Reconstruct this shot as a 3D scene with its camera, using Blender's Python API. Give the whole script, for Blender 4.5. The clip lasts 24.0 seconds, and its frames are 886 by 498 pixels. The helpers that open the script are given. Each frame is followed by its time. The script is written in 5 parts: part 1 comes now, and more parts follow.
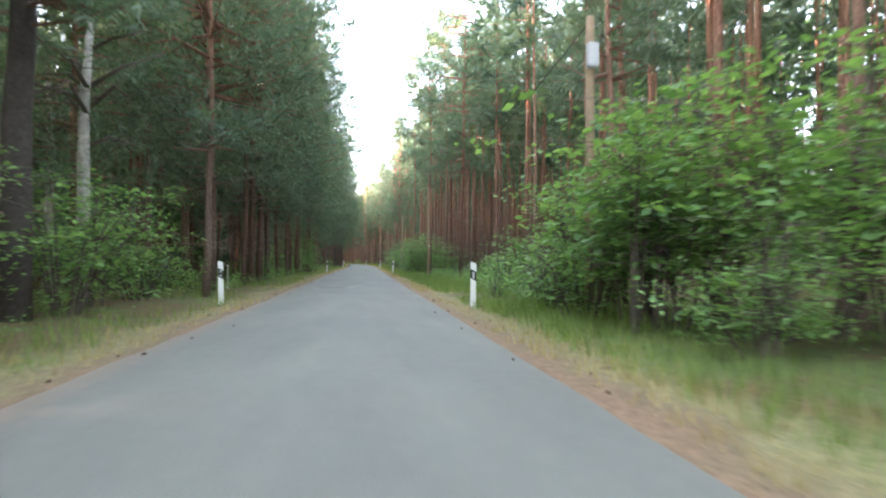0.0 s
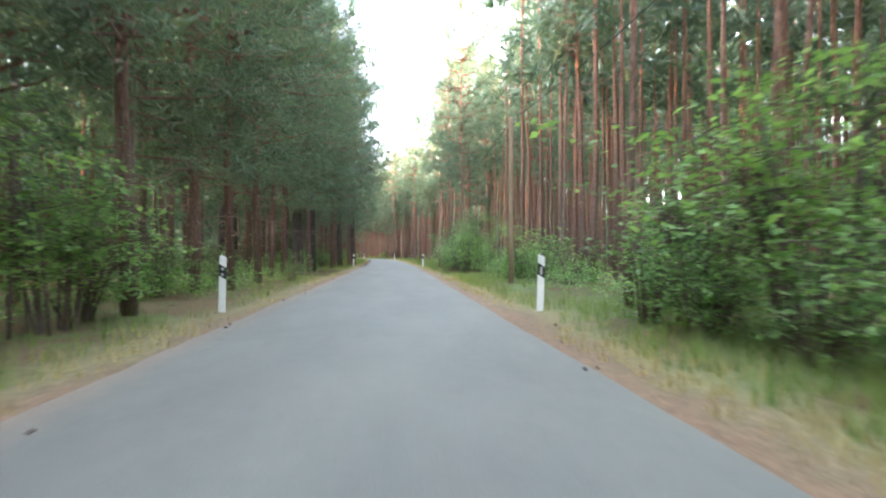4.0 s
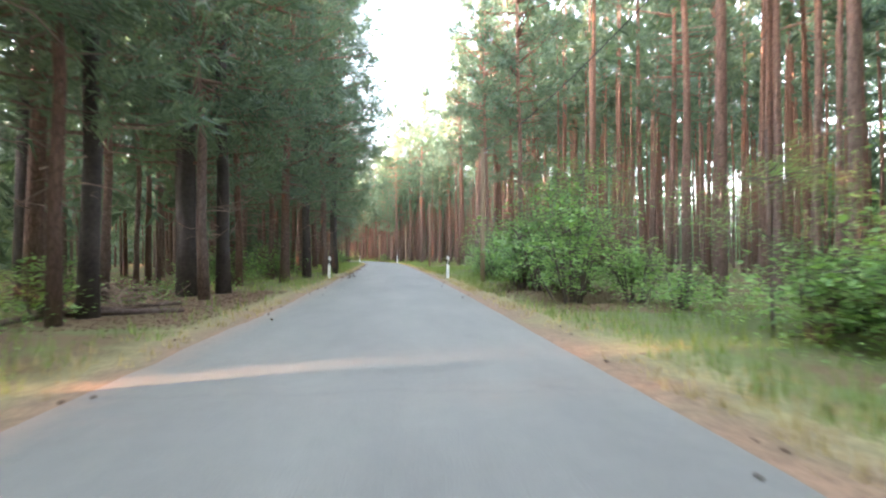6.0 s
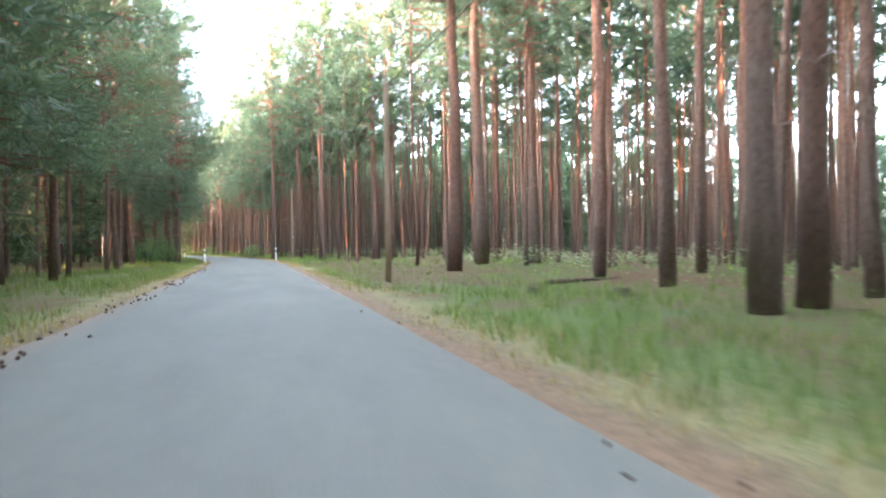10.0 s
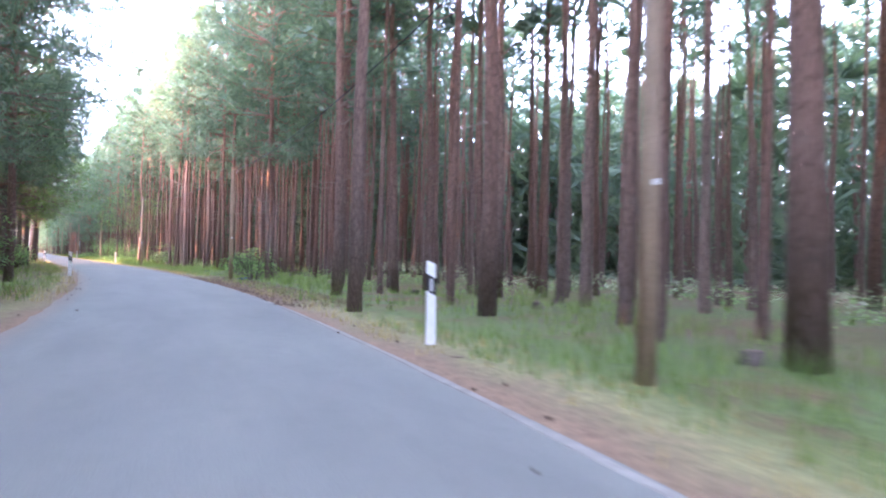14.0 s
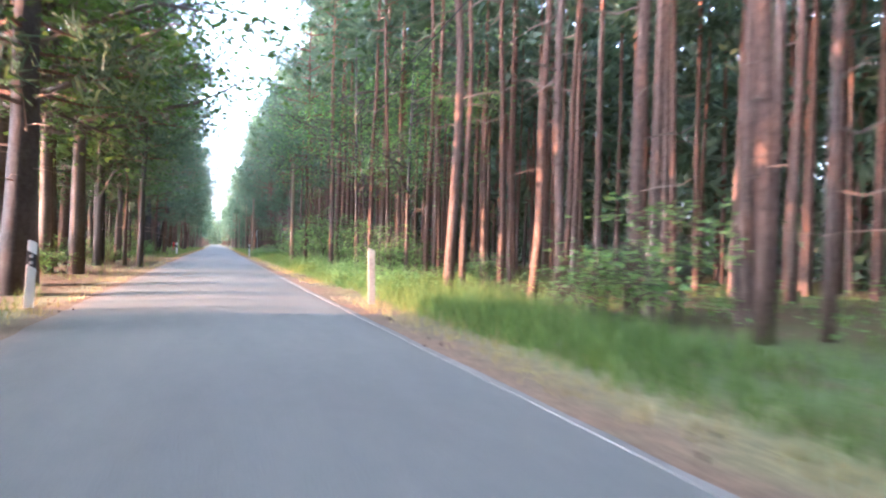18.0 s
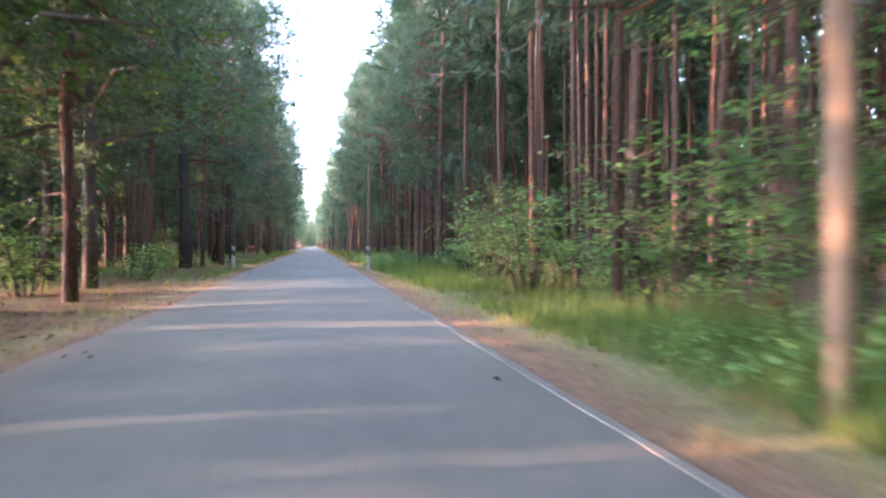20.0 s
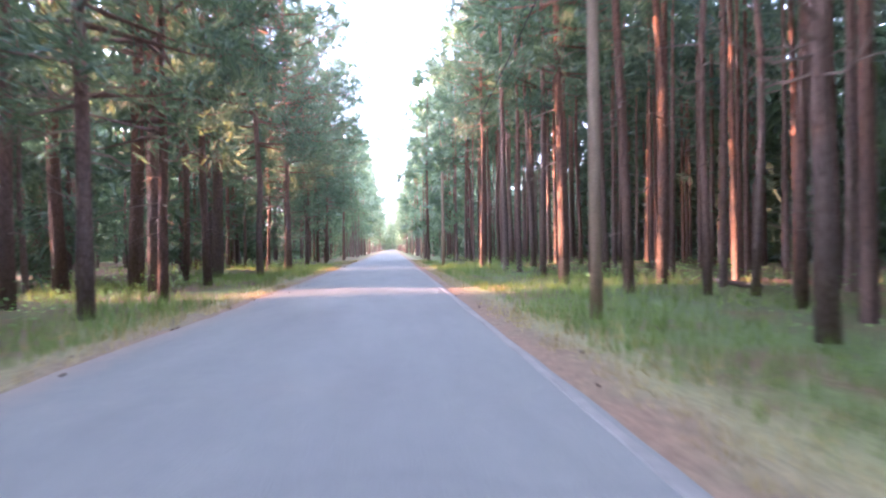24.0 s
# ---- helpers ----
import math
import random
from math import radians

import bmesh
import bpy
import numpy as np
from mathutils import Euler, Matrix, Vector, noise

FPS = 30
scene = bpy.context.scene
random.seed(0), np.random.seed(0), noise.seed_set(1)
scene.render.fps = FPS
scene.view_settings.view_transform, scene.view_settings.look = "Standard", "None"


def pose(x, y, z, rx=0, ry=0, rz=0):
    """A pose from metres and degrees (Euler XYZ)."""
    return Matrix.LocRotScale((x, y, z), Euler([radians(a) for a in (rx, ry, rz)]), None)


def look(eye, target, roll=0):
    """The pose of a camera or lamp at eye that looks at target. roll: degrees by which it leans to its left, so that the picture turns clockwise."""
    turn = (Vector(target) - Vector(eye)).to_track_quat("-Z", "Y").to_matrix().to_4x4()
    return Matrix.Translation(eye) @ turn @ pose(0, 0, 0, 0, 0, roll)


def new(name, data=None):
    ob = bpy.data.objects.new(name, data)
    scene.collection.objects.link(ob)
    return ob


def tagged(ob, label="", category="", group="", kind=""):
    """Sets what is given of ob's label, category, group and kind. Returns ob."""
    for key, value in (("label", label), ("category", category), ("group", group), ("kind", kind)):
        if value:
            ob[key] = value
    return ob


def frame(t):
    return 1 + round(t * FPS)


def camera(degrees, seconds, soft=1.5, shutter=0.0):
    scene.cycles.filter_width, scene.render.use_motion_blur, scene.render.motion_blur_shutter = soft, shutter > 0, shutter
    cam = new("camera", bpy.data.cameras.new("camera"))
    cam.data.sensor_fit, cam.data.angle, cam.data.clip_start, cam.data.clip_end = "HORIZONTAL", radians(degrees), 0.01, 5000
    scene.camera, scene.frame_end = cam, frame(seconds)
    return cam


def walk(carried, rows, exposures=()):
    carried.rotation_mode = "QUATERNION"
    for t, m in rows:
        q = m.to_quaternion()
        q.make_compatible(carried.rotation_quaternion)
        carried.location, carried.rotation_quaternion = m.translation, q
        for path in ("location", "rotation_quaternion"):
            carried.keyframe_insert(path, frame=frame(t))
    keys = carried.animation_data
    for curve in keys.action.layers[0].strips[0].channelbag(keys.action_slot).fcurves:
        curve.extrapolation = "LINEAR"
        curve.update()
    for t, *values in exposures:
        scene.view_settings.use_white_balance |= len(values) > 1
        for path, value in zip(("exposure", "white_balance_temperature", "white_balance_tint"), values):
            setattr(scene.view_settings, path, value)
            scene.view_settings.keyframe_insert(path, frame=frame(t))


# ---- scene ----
# ---- camera ----
cam = camera(68.6, 24.0, soft=2.1, shutter=0.28)
# seconds, x, y, z, pitch, roll, yaw
ROWS = [
    (0.0, -0.000, -0.000, 1.04, 1.02, -0.09, -7.05),
    (0.5, -0.010, 5.581, 1.04, 0.41, 0.30, -6.55),
    (1.0, -0.052, 11.179, 1.04, -0.02, 1.01, -5.97),
    (1.5, -0.094, 16.856, 1.04, -0.05, 1.29, -5.60),
    (2.0, -0.123, 22.583, 1.04, 0.03, 1.24, -5.54),
    (2.5, -0.137, 28.328, 1.04, 0.11, 1.00, -5.48),
    (3.0, -0.137, 34.064, 1.04, 0.21, 0.73, -5.42),
    (3.5, -0.123, 39.761, 1.04, 0.34, 0.21, -5.36),
    (4.0, -0.093, 45.390, 1.04, 0.39, 0.17, -4.74),
    (4.5, -0.070, 50.828, 1.04, 0.38, -0.02, -4.22),
    (5.0, -0.134, 56.209, 1.04, 0.43, 0.83, -4.12),
    (5.5, -0.093, 61.465, 1.04, 0.51, 0.27, -4.34),
    (6.0, -0.036, 66.606, 1.04, 0.55, 0.20, -4.57),
    (6.5, -0.011, 71.635, 1.04, 0.47, 0.16, -4.70),
    (7.0, -0.017, 76.554, 1.04, 0.20, -0.04, -4.77),
    (7.5, -0.025, 81.329, 1.04, -0.25, 0.06, -10.23),
    (8.0, -0.067, 86.116, 1.04, -0.56, -0.15, -12.31),
    (8.5, 0.015, 90.869, 1.04, -0.68, 0.25, -13.77),
    (9.0, 0.006, 95.900, 1.04, -0.75, 0.74, -15.36),
    (9.5, 0.005, 101.115, 1.04, -0.71, 0.95, -17.44),
    (10.0, 0.057, 106.426, 1.04, -0.43, 0.97, -15.27),
    (10.5, 0.146, 111.726, 1.04, -0.34, 1.27, -11.24),
    (11.0, 0.131, 117.051, 1.04, 0.27, 1.30, -8.32),
    (11.5, 0.105, 122.436, 1.04, 0.67, 1.45, -8.69),
    (12.0, 0.041, 127.924, 1.04, 0.61, 0.60, -10.97),
    (12.5, -0.143, 133.504, 1.04, 0.67, 0.05, -13.25),
    (13.0, -0.430, 139.167, 1.04, 0.84, -0.48, -15.53),
    (13.5, -0.808, 144.904, 1.04, 1.17, -1.12, -17.81),
    (14.0, -1.334, 150.697, 1.04, 0.90, -1.30, -16.75),
    (14.5, -1.881, 156.565, 1.04, 0.49, -1.33, -14.41),
    (15.0, -2.723, 162.695, 1.04, -0.04, -1.50, -12.29),
    (15.5, -3.740, 168.993, 1.04, -0.17, -1.58, -10.74),
    (16.0, -5.007, 175.374, 1.04, -0.41, -1.59, -9.29),
    (16.5, -6.436, 181.815, 1.04, -0.54, -1.28, -7.85),
    (17.0, -8.059, 188.344, 1.04, -0.58, -1.02, -5.98),
    (17.5, -9.801, 194.958, 1.04, -0.20, -1.41, -4.38),
    (18.0, -11.709, 201.633, 1.04, -0.04, -1.39, -2.84),
    (18.5, -13.578, 208.308, 1.04, -0.05, -0.90, -1.35),
    (19.0, -15.468, 214.918, 1.04, -0.06, -0.47, 0.15),
    (19.5, -17.340, 221.429, 1.04, -0.38, 0.17, 3.83),
    (20.0, -19.202, 227.925, 1.04, -0.35, 0.03, 4.98),
    (20.5, -21.064, 234.413, 1.04, -0.38, 0.20, 6.12),
    (21.0, -22.923, 240.906, 1.04, -0.48, 0.40, 7.27),
    (21.5, -24.776, 247.414, 1.04, -0.67, 0.61, 8.42),
    (22.0, -26.619, 253.949, 1.04, -0.11, 0.85, 8.55),
    (22.5, -28.437, 260.513, 1.04, -0.02, 1.11, 8.89),
    (23.0, -30.143, 267.062, 1.04, -0.10, 0.61, 9.69),
    (23.5, -32.033, 273.645, 1.04, -0.10, 1.09, 10.83),
    (24.0, -34.001, 280.249, 1.04, -0.12, 0.83, 11.98),
]
walk(cam, [(t, pose(x, y, z, 90 + pitch, roll, yaw)) for t, x, y, z, pitch, roll, yaw in ROWS],
     exposures=[(0.0, 4.95, 6000, 13), (1.0, 5.35, 5950, 14), (4.0, 5.45, 5950, 15), (6.0, 5.5, 5950, 16), (7.0, 5.55, 5950, 13), (8.0, 5.6, 5950, 13), (9.0, 5.4, 5900, 13), (12.5, 5.45, 5200, 26), (14.0, 5.5, 5150, 32), (15.0, 5.75, 5050, 32), (16.5, 5.42, 4950, 30), (18.0, 5.05, 5000, 22), (19.2, 4.6, 5100, 22), (22.0, 5.5, 5150, 33), (24.0, 5.37, 5120, 34)])

# ---- sky and sun ----
SUN_ELEVATION, SUN_FROM = radians(9.0), Vector((-0.96, -0.28, 0.0))   # low evening sun from the west side of the road
world = bpy.data.worlds.new("sky")
scene.world = world
world.use_nodes = True
wn = world.node_tree.nodes
sky = wn.new("ShaderNodeTexSky")
sky.sky_type, sky.sun_disc = "NISHITA", False
sky.sun_elevation = SUN_ELEVATION
sky.sun_rotation = math.atan2(SUN_FROM.x, SUN_FROM.y)
sky.air_density, sky.dust_density, sky.ozone_density = 1.0, 6.0, 1.0
wn["Background"].inputs["Strength"].default_value = 0.15
haze = wn.new("ShaderNodeHueSaturation")      # evening haze pales the blue
haze.inputs["Saturation"].default_value = 0.45
world.node_tree.links.new(sky.outputs[0], haze.inputs["Color"])
world.node_tree.links.new(haze.outputs[0], wn["Background"].inputs["Color"])
sun = new("sun", bpy.data.lights.new("sun", "SUN"))
sun.data.energy, sun.data.angle, sun.data.color = 1.7, radians(0.5), (1.0, 0.48, 0.23)
toward = Vector((SUN_FROM.x, SUN_FROM.y, math.tan(SUN_ELEVATION)))
sun.matrix_world = look((0, 0, 60), Vector((0, 0, 60)) - toward)

# ---- materials ----


def material(name, rough=0.8):
    m = bpy.data.materials.new(name)
    m.use_nodes = True
    b = m.node_tree.nodes["Principled BSDF"]
    b.inputs["Roughness"].default_value = rough
    b.inputs["Specular IOR Level"].default_value = 0.25
    return m, m.node_tree.nodes, m.node_tree.links, b


def node(ns, kind, **values):
    n = ns.new(kind)
    for key, v in values.items():
        n.inputs[key.replace("_", " ")].default_value = v
    return n


def ramp(ns, ls, source, stops):
    r = ns.new("ShaderNodeValToRGB")
    while len(r.color_ramp.elements) < len(stops):
        r.color_ramp.elements.new(0.5)
    for e, (at, colour) in zip(r.color_ramp.elements, stops):
        e.position = at
        e.color = (*colour, 1) if len(colour) == 3 else colour
    ls.new(source, r.inputs["Fac"])
    return r.outputs["Color"]


def mix(ns, ls, fac, a, b, mode="MIX"):
    n = ns.new("ShaderNodeMix")
    n.data_type, n.blend_type = "RGBA", mode
    for value, k in ((fac, 0), (a, 6), (b, 7)):
        if isinstance(value, (int, float)):
            n.inputs[k].default_value = value
        elif isinstance(value, tuple):
            n.inputs[k].default_value = (*value, 1)
        else:
            ls.new(value, n.inputs[k])
    return n.outputs[2]


def maths(ns, ls, op, a, b=0.0, c=0.0):
    n = ns.new("ShaderNodeMath")
    n.operation = op
    for k, v in enumerate((a, b, c)):
        if isinstance(v, (int, float)):
            n.inputs[k].default_value = v
        else:
            ls.new(v, n.inputs[k])
    return n.outputs[0]


def noise_of(ns, ls, vector, scale, detail=4.0, rough=0.6):
    n = node(ns, "ShaderNodeTexNoise", Scale=scale, Detail=detail, Roughness=rough)
    if vector is not None:
        ls.new(vector, n.inputs["Vector"])
    return n.outputs["Fac"]


def scaled(ns, ls, vector, s):
    n = ns.new("ShaderNodeMapping")
    n.inputs["Scale"].default_value = s
    ls.new(vector, n.inputs["Vector"])
    return n.outputs["Vector"]


def bump(ns, ls, b, height, strength, distance):
    n = node(ns, "ShaderNodeBump", Strength=strength, Distance=distance)
    ls.new(height, n.inputs["Height"])
    ls.new(n.outputs["Normal"], b.inputs["Normal"])


def pine_bark(name, island):
    """Grey-brown plated bark below, thin orange bark above, as on Scots pines."""
    m, ns, ls, b = material(name, 0.85)
    tc = ns.new("ShaderNodeTexCoord").outputs["Object"]
    z = ns.new("ShaderNodeSeparateXYZ")
    ls.new(tc, z.inputs[0])
    rnd = ns.new("ShaderNodeNewGeometry").outputs["Random Per Island"] if island else ns.new("ShaderNodeObjectInfo").outputs["Random"]
    up = maths(ns, ls, "ADD", z.outputs["Z"], maths(ns, ls, "MULTIPLY", rnd, -5.0))
    up = maths(ns, ls, "ADD", up, maths(ns, ls, "MULTIPLY", noise_of(ns, ls, tc, 1.3), 3.0))
    f = node(ns, "ShaderNodeMapRange")
    ls.new(up, f.inputs["Value"])
    f.inputs["From Min"].default_value, f.inputs["From Max"].default_value = -0.5, 7.0
    plates = ns.new("ShaderNodeTexVoronoi")
    plates.feature = "DISTANCE_TO_EDGE"
    plates.inputs["Scale"].default_value = 15.0
    ls.new(scaled(ns, ls, tc, (1, 1, 0.28)), plates.inputs["Vector"])
    crack = ramp(ns, ls, plates.outputs["Distance"], [(0.0, (0, 0, 0)), (0.16, (1, 1, 1))])
    fine = noise_of(ns, ls, scaled(ns, ls, tc, (1, 1, 0.35)), 38.0, 6.0, 0.7)
    low = ramp(ns, ls, fine, [(0.25, (0.070, 0.050, 0.040)), (0.75, (0.19, 0.14, 0.112))])
    high = ramp(ns, ls, fine, [(0.25, (0.17, 0.085, 0.055)), (0.75, (0.36, 0.195, 0.13))])
    col = mix(ns, ls, f.outputs[0], low, high)
    col = mix(ns, ls, mix(ns, ls, crack, (0.55, 0.55, 0.55), (0.0, 0.0, 0.0)), col, (0.055, 0.035, 0.026))
    lichen = ramp(ns, ls, noise_of(ns, ls, tc, 2.6, 5.0), [(0.58, (0, 0, 0)), (0.78, (0.35, 0.35, 0.35))])
    col = mix(ns, ls, lichen, col, (0.22, 0.19, 0.15))
    tone = node(ns, "ShaderNodeHueSaturation")
    ls.new(maths(ns, ls, "MULTIPLY_ADD", rnd, 0.6, 0.7), tone.inputs["Value"])
    ls.new(col, tone.inputs["Color"])
    ls.new(tone.outputs[0], b.inputs["Base Color"])
    bump(ns, ls, b, mix(ns, ls, 0.5, crack, fine), 0.8, 0.03)
    return m


def leaf_material(name, dark, light, through_light, island=True):
    """Thin leaves or needles: colour varies leaf by leaf and tree by tree, and some light passes through."""
    m, ns, ls, b = material(name, 0.5)
    geo = ns.new("ShaderNodeNewGeometry").outputs["Random Per Island"]
    tree = ns.new("ShaderNodeObjectInfo").outputs["Random"]
    patch = noise_of(ns, ls, ns.new("ShaderNodeTexCoord").outputs["Object"], 0.7, 2.0)
    fac = maths(ns, ls, "ADD", maths(ns, ls, "MULTIPLY", geo, 0.5), maths(ns, ls, "MULTIPLY", patch, 0.5))
    fac = maths(ns, ls, "ADD", fac, maths(ns, ls, "MULTIPLY_ADD", tree, 0.3, -0.15))
    col = ramp(ns, ls, fac, [(0.2, dark), (0.8, light)])
    ls.new(col, b.inputs["Base Color"])
    tr = ns.new("ShaderNodeBsdfTranslucent")
    ls.new(mix(ns, ls, 1.0, col, (1.25, 1.2, 0.6), "MULTIPLY"), tr.inputs["Color"])
    mx = ns.new("ShaderNodeMixShader")
    mx.inputs[0].default_value = through_light
    ls.new(b.outputs[0], mx.inputs[1])
    ls.new(tr.outputs[0], mx.inputs[2])
    ls.new(mx.outputs[0], ns["Material Output"].inputs["Surface"])
    return m


def plain(name, colour, rough=0.6, grain=30.0, spread=0.25, relief=0.15, metal=0.0):
    """A painted or raw surface with fine grain and broader stains."""
    m, ns, ls, b = material(name, rough)
    tc = ns.new("ShaderNodeTexCoord").outputs["Object"]
    fine, wide = noise_of(ns, ls, tc, grain, 5.0), noise_of(ns, ls, tc, grain / 9, 3.0)
    lo, hi = tuple(v * (1 - spread) for v in colour), tuple(min(1.0, v * (1 + spread)) for v in colour)
    ls.new(ramp(ns, ls, maths(ns, ls, "MULTIPLY_ADD", fine, 0.5, maths(ns, ls, "MULTIPLY", wide, 0.5)), [(0.3, lo), (0.7, hi)]), b.inputs["Base Color"])
    b.inputs["Metallic"].default_value = metal
    bump(ns, ls, b, fine, relief, 0.01)
    return m


# stretches of bare needle and leaf litter: metres along from, to, metres off from, to
BARE = [(121, 151, 3.0, 8.2), (78, 91, 2.9, 6.4), (164, 181, 1.9, 4.0), (76, 86, -6.4, -2.9), (214, 252, -7.0, -2.5), (252, 276, -6.0, -3.2)]


def ground_material():
    """Forest soil: needle litter and sand by the asphalt, dry grass, green grass, then moss and litter under the trees.
    The sheet's UV holds metres along the road and metres from its middle."""
    m, ns, ls, b = material("forest_soil", 0.95)
    uv = ns.new("ShaderNodeTexCoord").outputs["UV"]
    xyz = ns.new("ShaderNodeSeparateXYZ")
    ls.new(uv, xyz.inputs[0])
    broad, mid = noise_of(ns, ls, uv, 0.35, 4.0), noise_of(ns, ls, uv, 1.6, 5.0, 0.65)
    fine = noise_of(ns, ls, uv, 22.0, 5.0, 0.7)
    off = maths(ns, ls, "ABSOLUTE", xyz.outputs["Y"])
    off = maths(ns, ls, "ADD", off, maths(ns, ls, "MULTIPLY_ADD", mid, 0.9, -0.45))
    off = maths(ns, ls, "ADD", off, maths(ns, ls, "MULTIPLY_ADD", broad, 1.4, -0.7))
    off = maths(ns, ls, "DIVIDE", off, 10.0)
    zone = ramp(ns, ls, off, [(0.205, (0.30, 0.20, 0.13)), (0.235, (0.27, 0.20, 0.125)), (0.275, (0.30, 0.275, 0.135)), (0.36, (0.145, 0.185, 0.062)),
                              (0.56, (0.115, 0.155, 0.055)), (0.75, (0.125, 0.115, 0.06))])
    litter = ramp(ns, ls, fine, [(0.3, (0.075, 0.045, 0.026)), (0.7, (0.25, 0.16, 0.088))])
    moss = ramp(ns, ls, fine, [(0.3, (0.06, 0.085, 0.025)), (0.7, (0.16, 0.19, 0.055))])
    wood = mix(ns, ls, ramp(ns, ls, noise_of(ns, ls, uv, 0.22, 5.0, 0.6), [(0.40, (0, 0, 0)), (0.58, (1, 1, 1))]), litter, moss)
    # more bare litter on the shady left side than on the right
    bare = maths(ns, ls, "ADD", noise_of(ns, ls, uv, 0.45, 5.0, 0.65), maths(ns, ls, "MULTIPLY", maths(ns, ls, "SIGN", xyz.outputs["Y"]), -0.045))
    bare = mix(ns, ls, 1.0, ramp(ns, ls, bare, [(0.44, (0, 0, 0)), (0.57, (0.85, 0.85, 0.85))]), ramp(ns, ls, off, [(0.26, (0, 0, 0)), (0.34, (1, 1, 1))]), "MULTIPLY")
    zone = mix(ns, ls, bare, zone, litter)
    clearing = None
    for s0, s1, d0, d1 in BARE:
        far = maths(ns, ls, "MAXIMUM", maths(ns, ls, "DIVIDE", maths(ns, ls, "ABSOLUTE", maths(ns, ls, "SUBTRACT", xyz.outputs["X"], (s0 + s1) / 2)), (s1 - s0) / 2),
                    maths(ns, ls, "DIVIDE", maths(ns, ls, "ABSOLUTE", maths(ns, ls, "SUBTRACT", xyz.outputs["Y"], (d0 + d1) / 2)), (d1 - d0) / 2))
        clearing = far if clearing is None else maths(ns, ls, "MINIMUM", clearing, far)
    clearing = maths(ns, ls, "ADD", clearing, maths(ns, ls, "MULTIPLY_ADD", mid, 1.1, -0.55))
    zone = mix(ns, ls, ramp(ns, ls, clearing, [(0.7, (0.75, 0.75, 0.75)), (1.0, (0, 0, 0))]), zone, litter)
    inside = ramp(ns, ls, off, [(0.55, (0, 0, 0)), (0.8, (1, 1, 1))])
    col = mix(ns, ls, inside, zone, wood)
    grain = noise_of(ns, ls, uv, 7.0, 6.0, 0.75)
    col = mix(ns, ls, 0.6, col, ramp(ns, ls, fine, [(0.28, (0.35, 0.33, 0.3)), (0.72, (1.1, 1.1, 1.1))]), "MULTIPLY")
    col = mix(ns, ls, 0.7, col, ramp(ns, ls, grain, [(0.3, (0.45, 0.44, 0.40)), (0.68, (1.2, 1.2, 1.15))]), "MULTIPLY")
    # the sandy track that crosses the road
    away = maths(ns, ls, "ABSOLUTE", maths(ns, ls, "SUBTRACT", xyz.outputs["X"], 280.1))
    away = maths(ns, ls, "ADD", away, maths(ns, ls, "MULTIPLY_ADD", mid, 3.4, -1.5))
    sand = ramp(ns, ls, maths(ns, ls, "DIVIDE", away, 10.0), [(0.06, (0.7, 0.7, 0.7)), (0.19, (0, 0, 0))])
    sandy = ramp(ns, ls, fine, [(0.3, (0.16, 0.108, 0.078)), (0.7, (0.33, 0.245, 0.18))])
    col = mix(ns, ls, sand, col, sandy)
    ls.new(col, b.inputs["Base Color"])
    bump(ns, ls, b, mix(ns, ls, 0.5, fine, mid), 0.7, 0.06)
    return m


def asphalt_material():
    """Old grey asphalt: fine chippings, paler wheel tracks, stains, sand and needles washed to the edges."""
    m, ns, ls, b = material("worn_asphalt", 0.75)
    uv = ns.new("ShaderNodeTexCoord").outputs["UV"]
    xyz = ns.new("ShaderNodeSeparateXYZ")
    ls.new(uv, xyz.inputs[0])
    chips = noise_of(ns, ls, uv, 90.0, 3.0, 0.7)
    wide = noise_of(ns, ls, scaled(ns, ls, uv, (0.25, 1.0, 1.0)), 0.9, 4.0)
    patch = noise_of(ns, ls, uv, 5.0, 5.0, 0.7)
    col = ramp(ns, ls, chips, [(0.25, (0.118, 0.119, 0.104)), (0.75, (0.232, 0.233, 0.203))])
    col = mix(ns, ls, 0.7, col, ramp(ns, ls, maths(ns, ls, "MULTIPLY_ADD", wide, 0.7, maths(ns, ls, "MULTIPLY", patch, 0.3)),
                                     [(0.3, (0.66, 0.665, 0.66)), (0.7, (1.12, 1.12, 1.09))]), "MULTIPLY")
    edge = maths(ns, ls, "ABSOLUTE", xyz.outputs["Y"])
    edge = maths(ns, ls, "ADD", edge, maths(ns, ls, "MULTIPLY_ADD", patch, 0.7, -0.35))
    edge = maths(ns, ls, "SUBTRACT", edge, maths(ns, ls, "MULTIPLY", maths(ns, ls, "SIGN", xyz.outputs["Y"]), 0.12))
    edge = ramp(ns, ls, maths(ns, ls, "DIVIDE", edge, 2.5), [(0.74, (0, 0, 0)), (0.95, (0.8, 0.8, 0.8))])
    col = mix(ns, ls, edge, col, ramp(ns, ls, chips, [(0.3, (0.15, 0.11, 0.08)), (0.7, (0.31, 0.25, 0.19))]))
    seam = maths(ns, ls, "PINGPONG", maths(ns, ls, "ADD", xyz.outputs["X"], maths(ns, ls, "MULTIPLY", wide, 1.2)), 9.0)
    seam = maths(ns, ls, "ADD", seam, maths(ns, ls, "MULTIPLY", patch, 0.10))
    col = mix(ns, ls, ramp(ns, ls, seam, [(0.05, (0.15, 0.15, 0.15)), (0.13, (0, 0, 0))]), col, (0.085, 0.082, 0.08))
    ls.new(col, b.inputs["Base Color"])
    bump(ns, ls, b, chips, 0.35, 0.01)
    return m


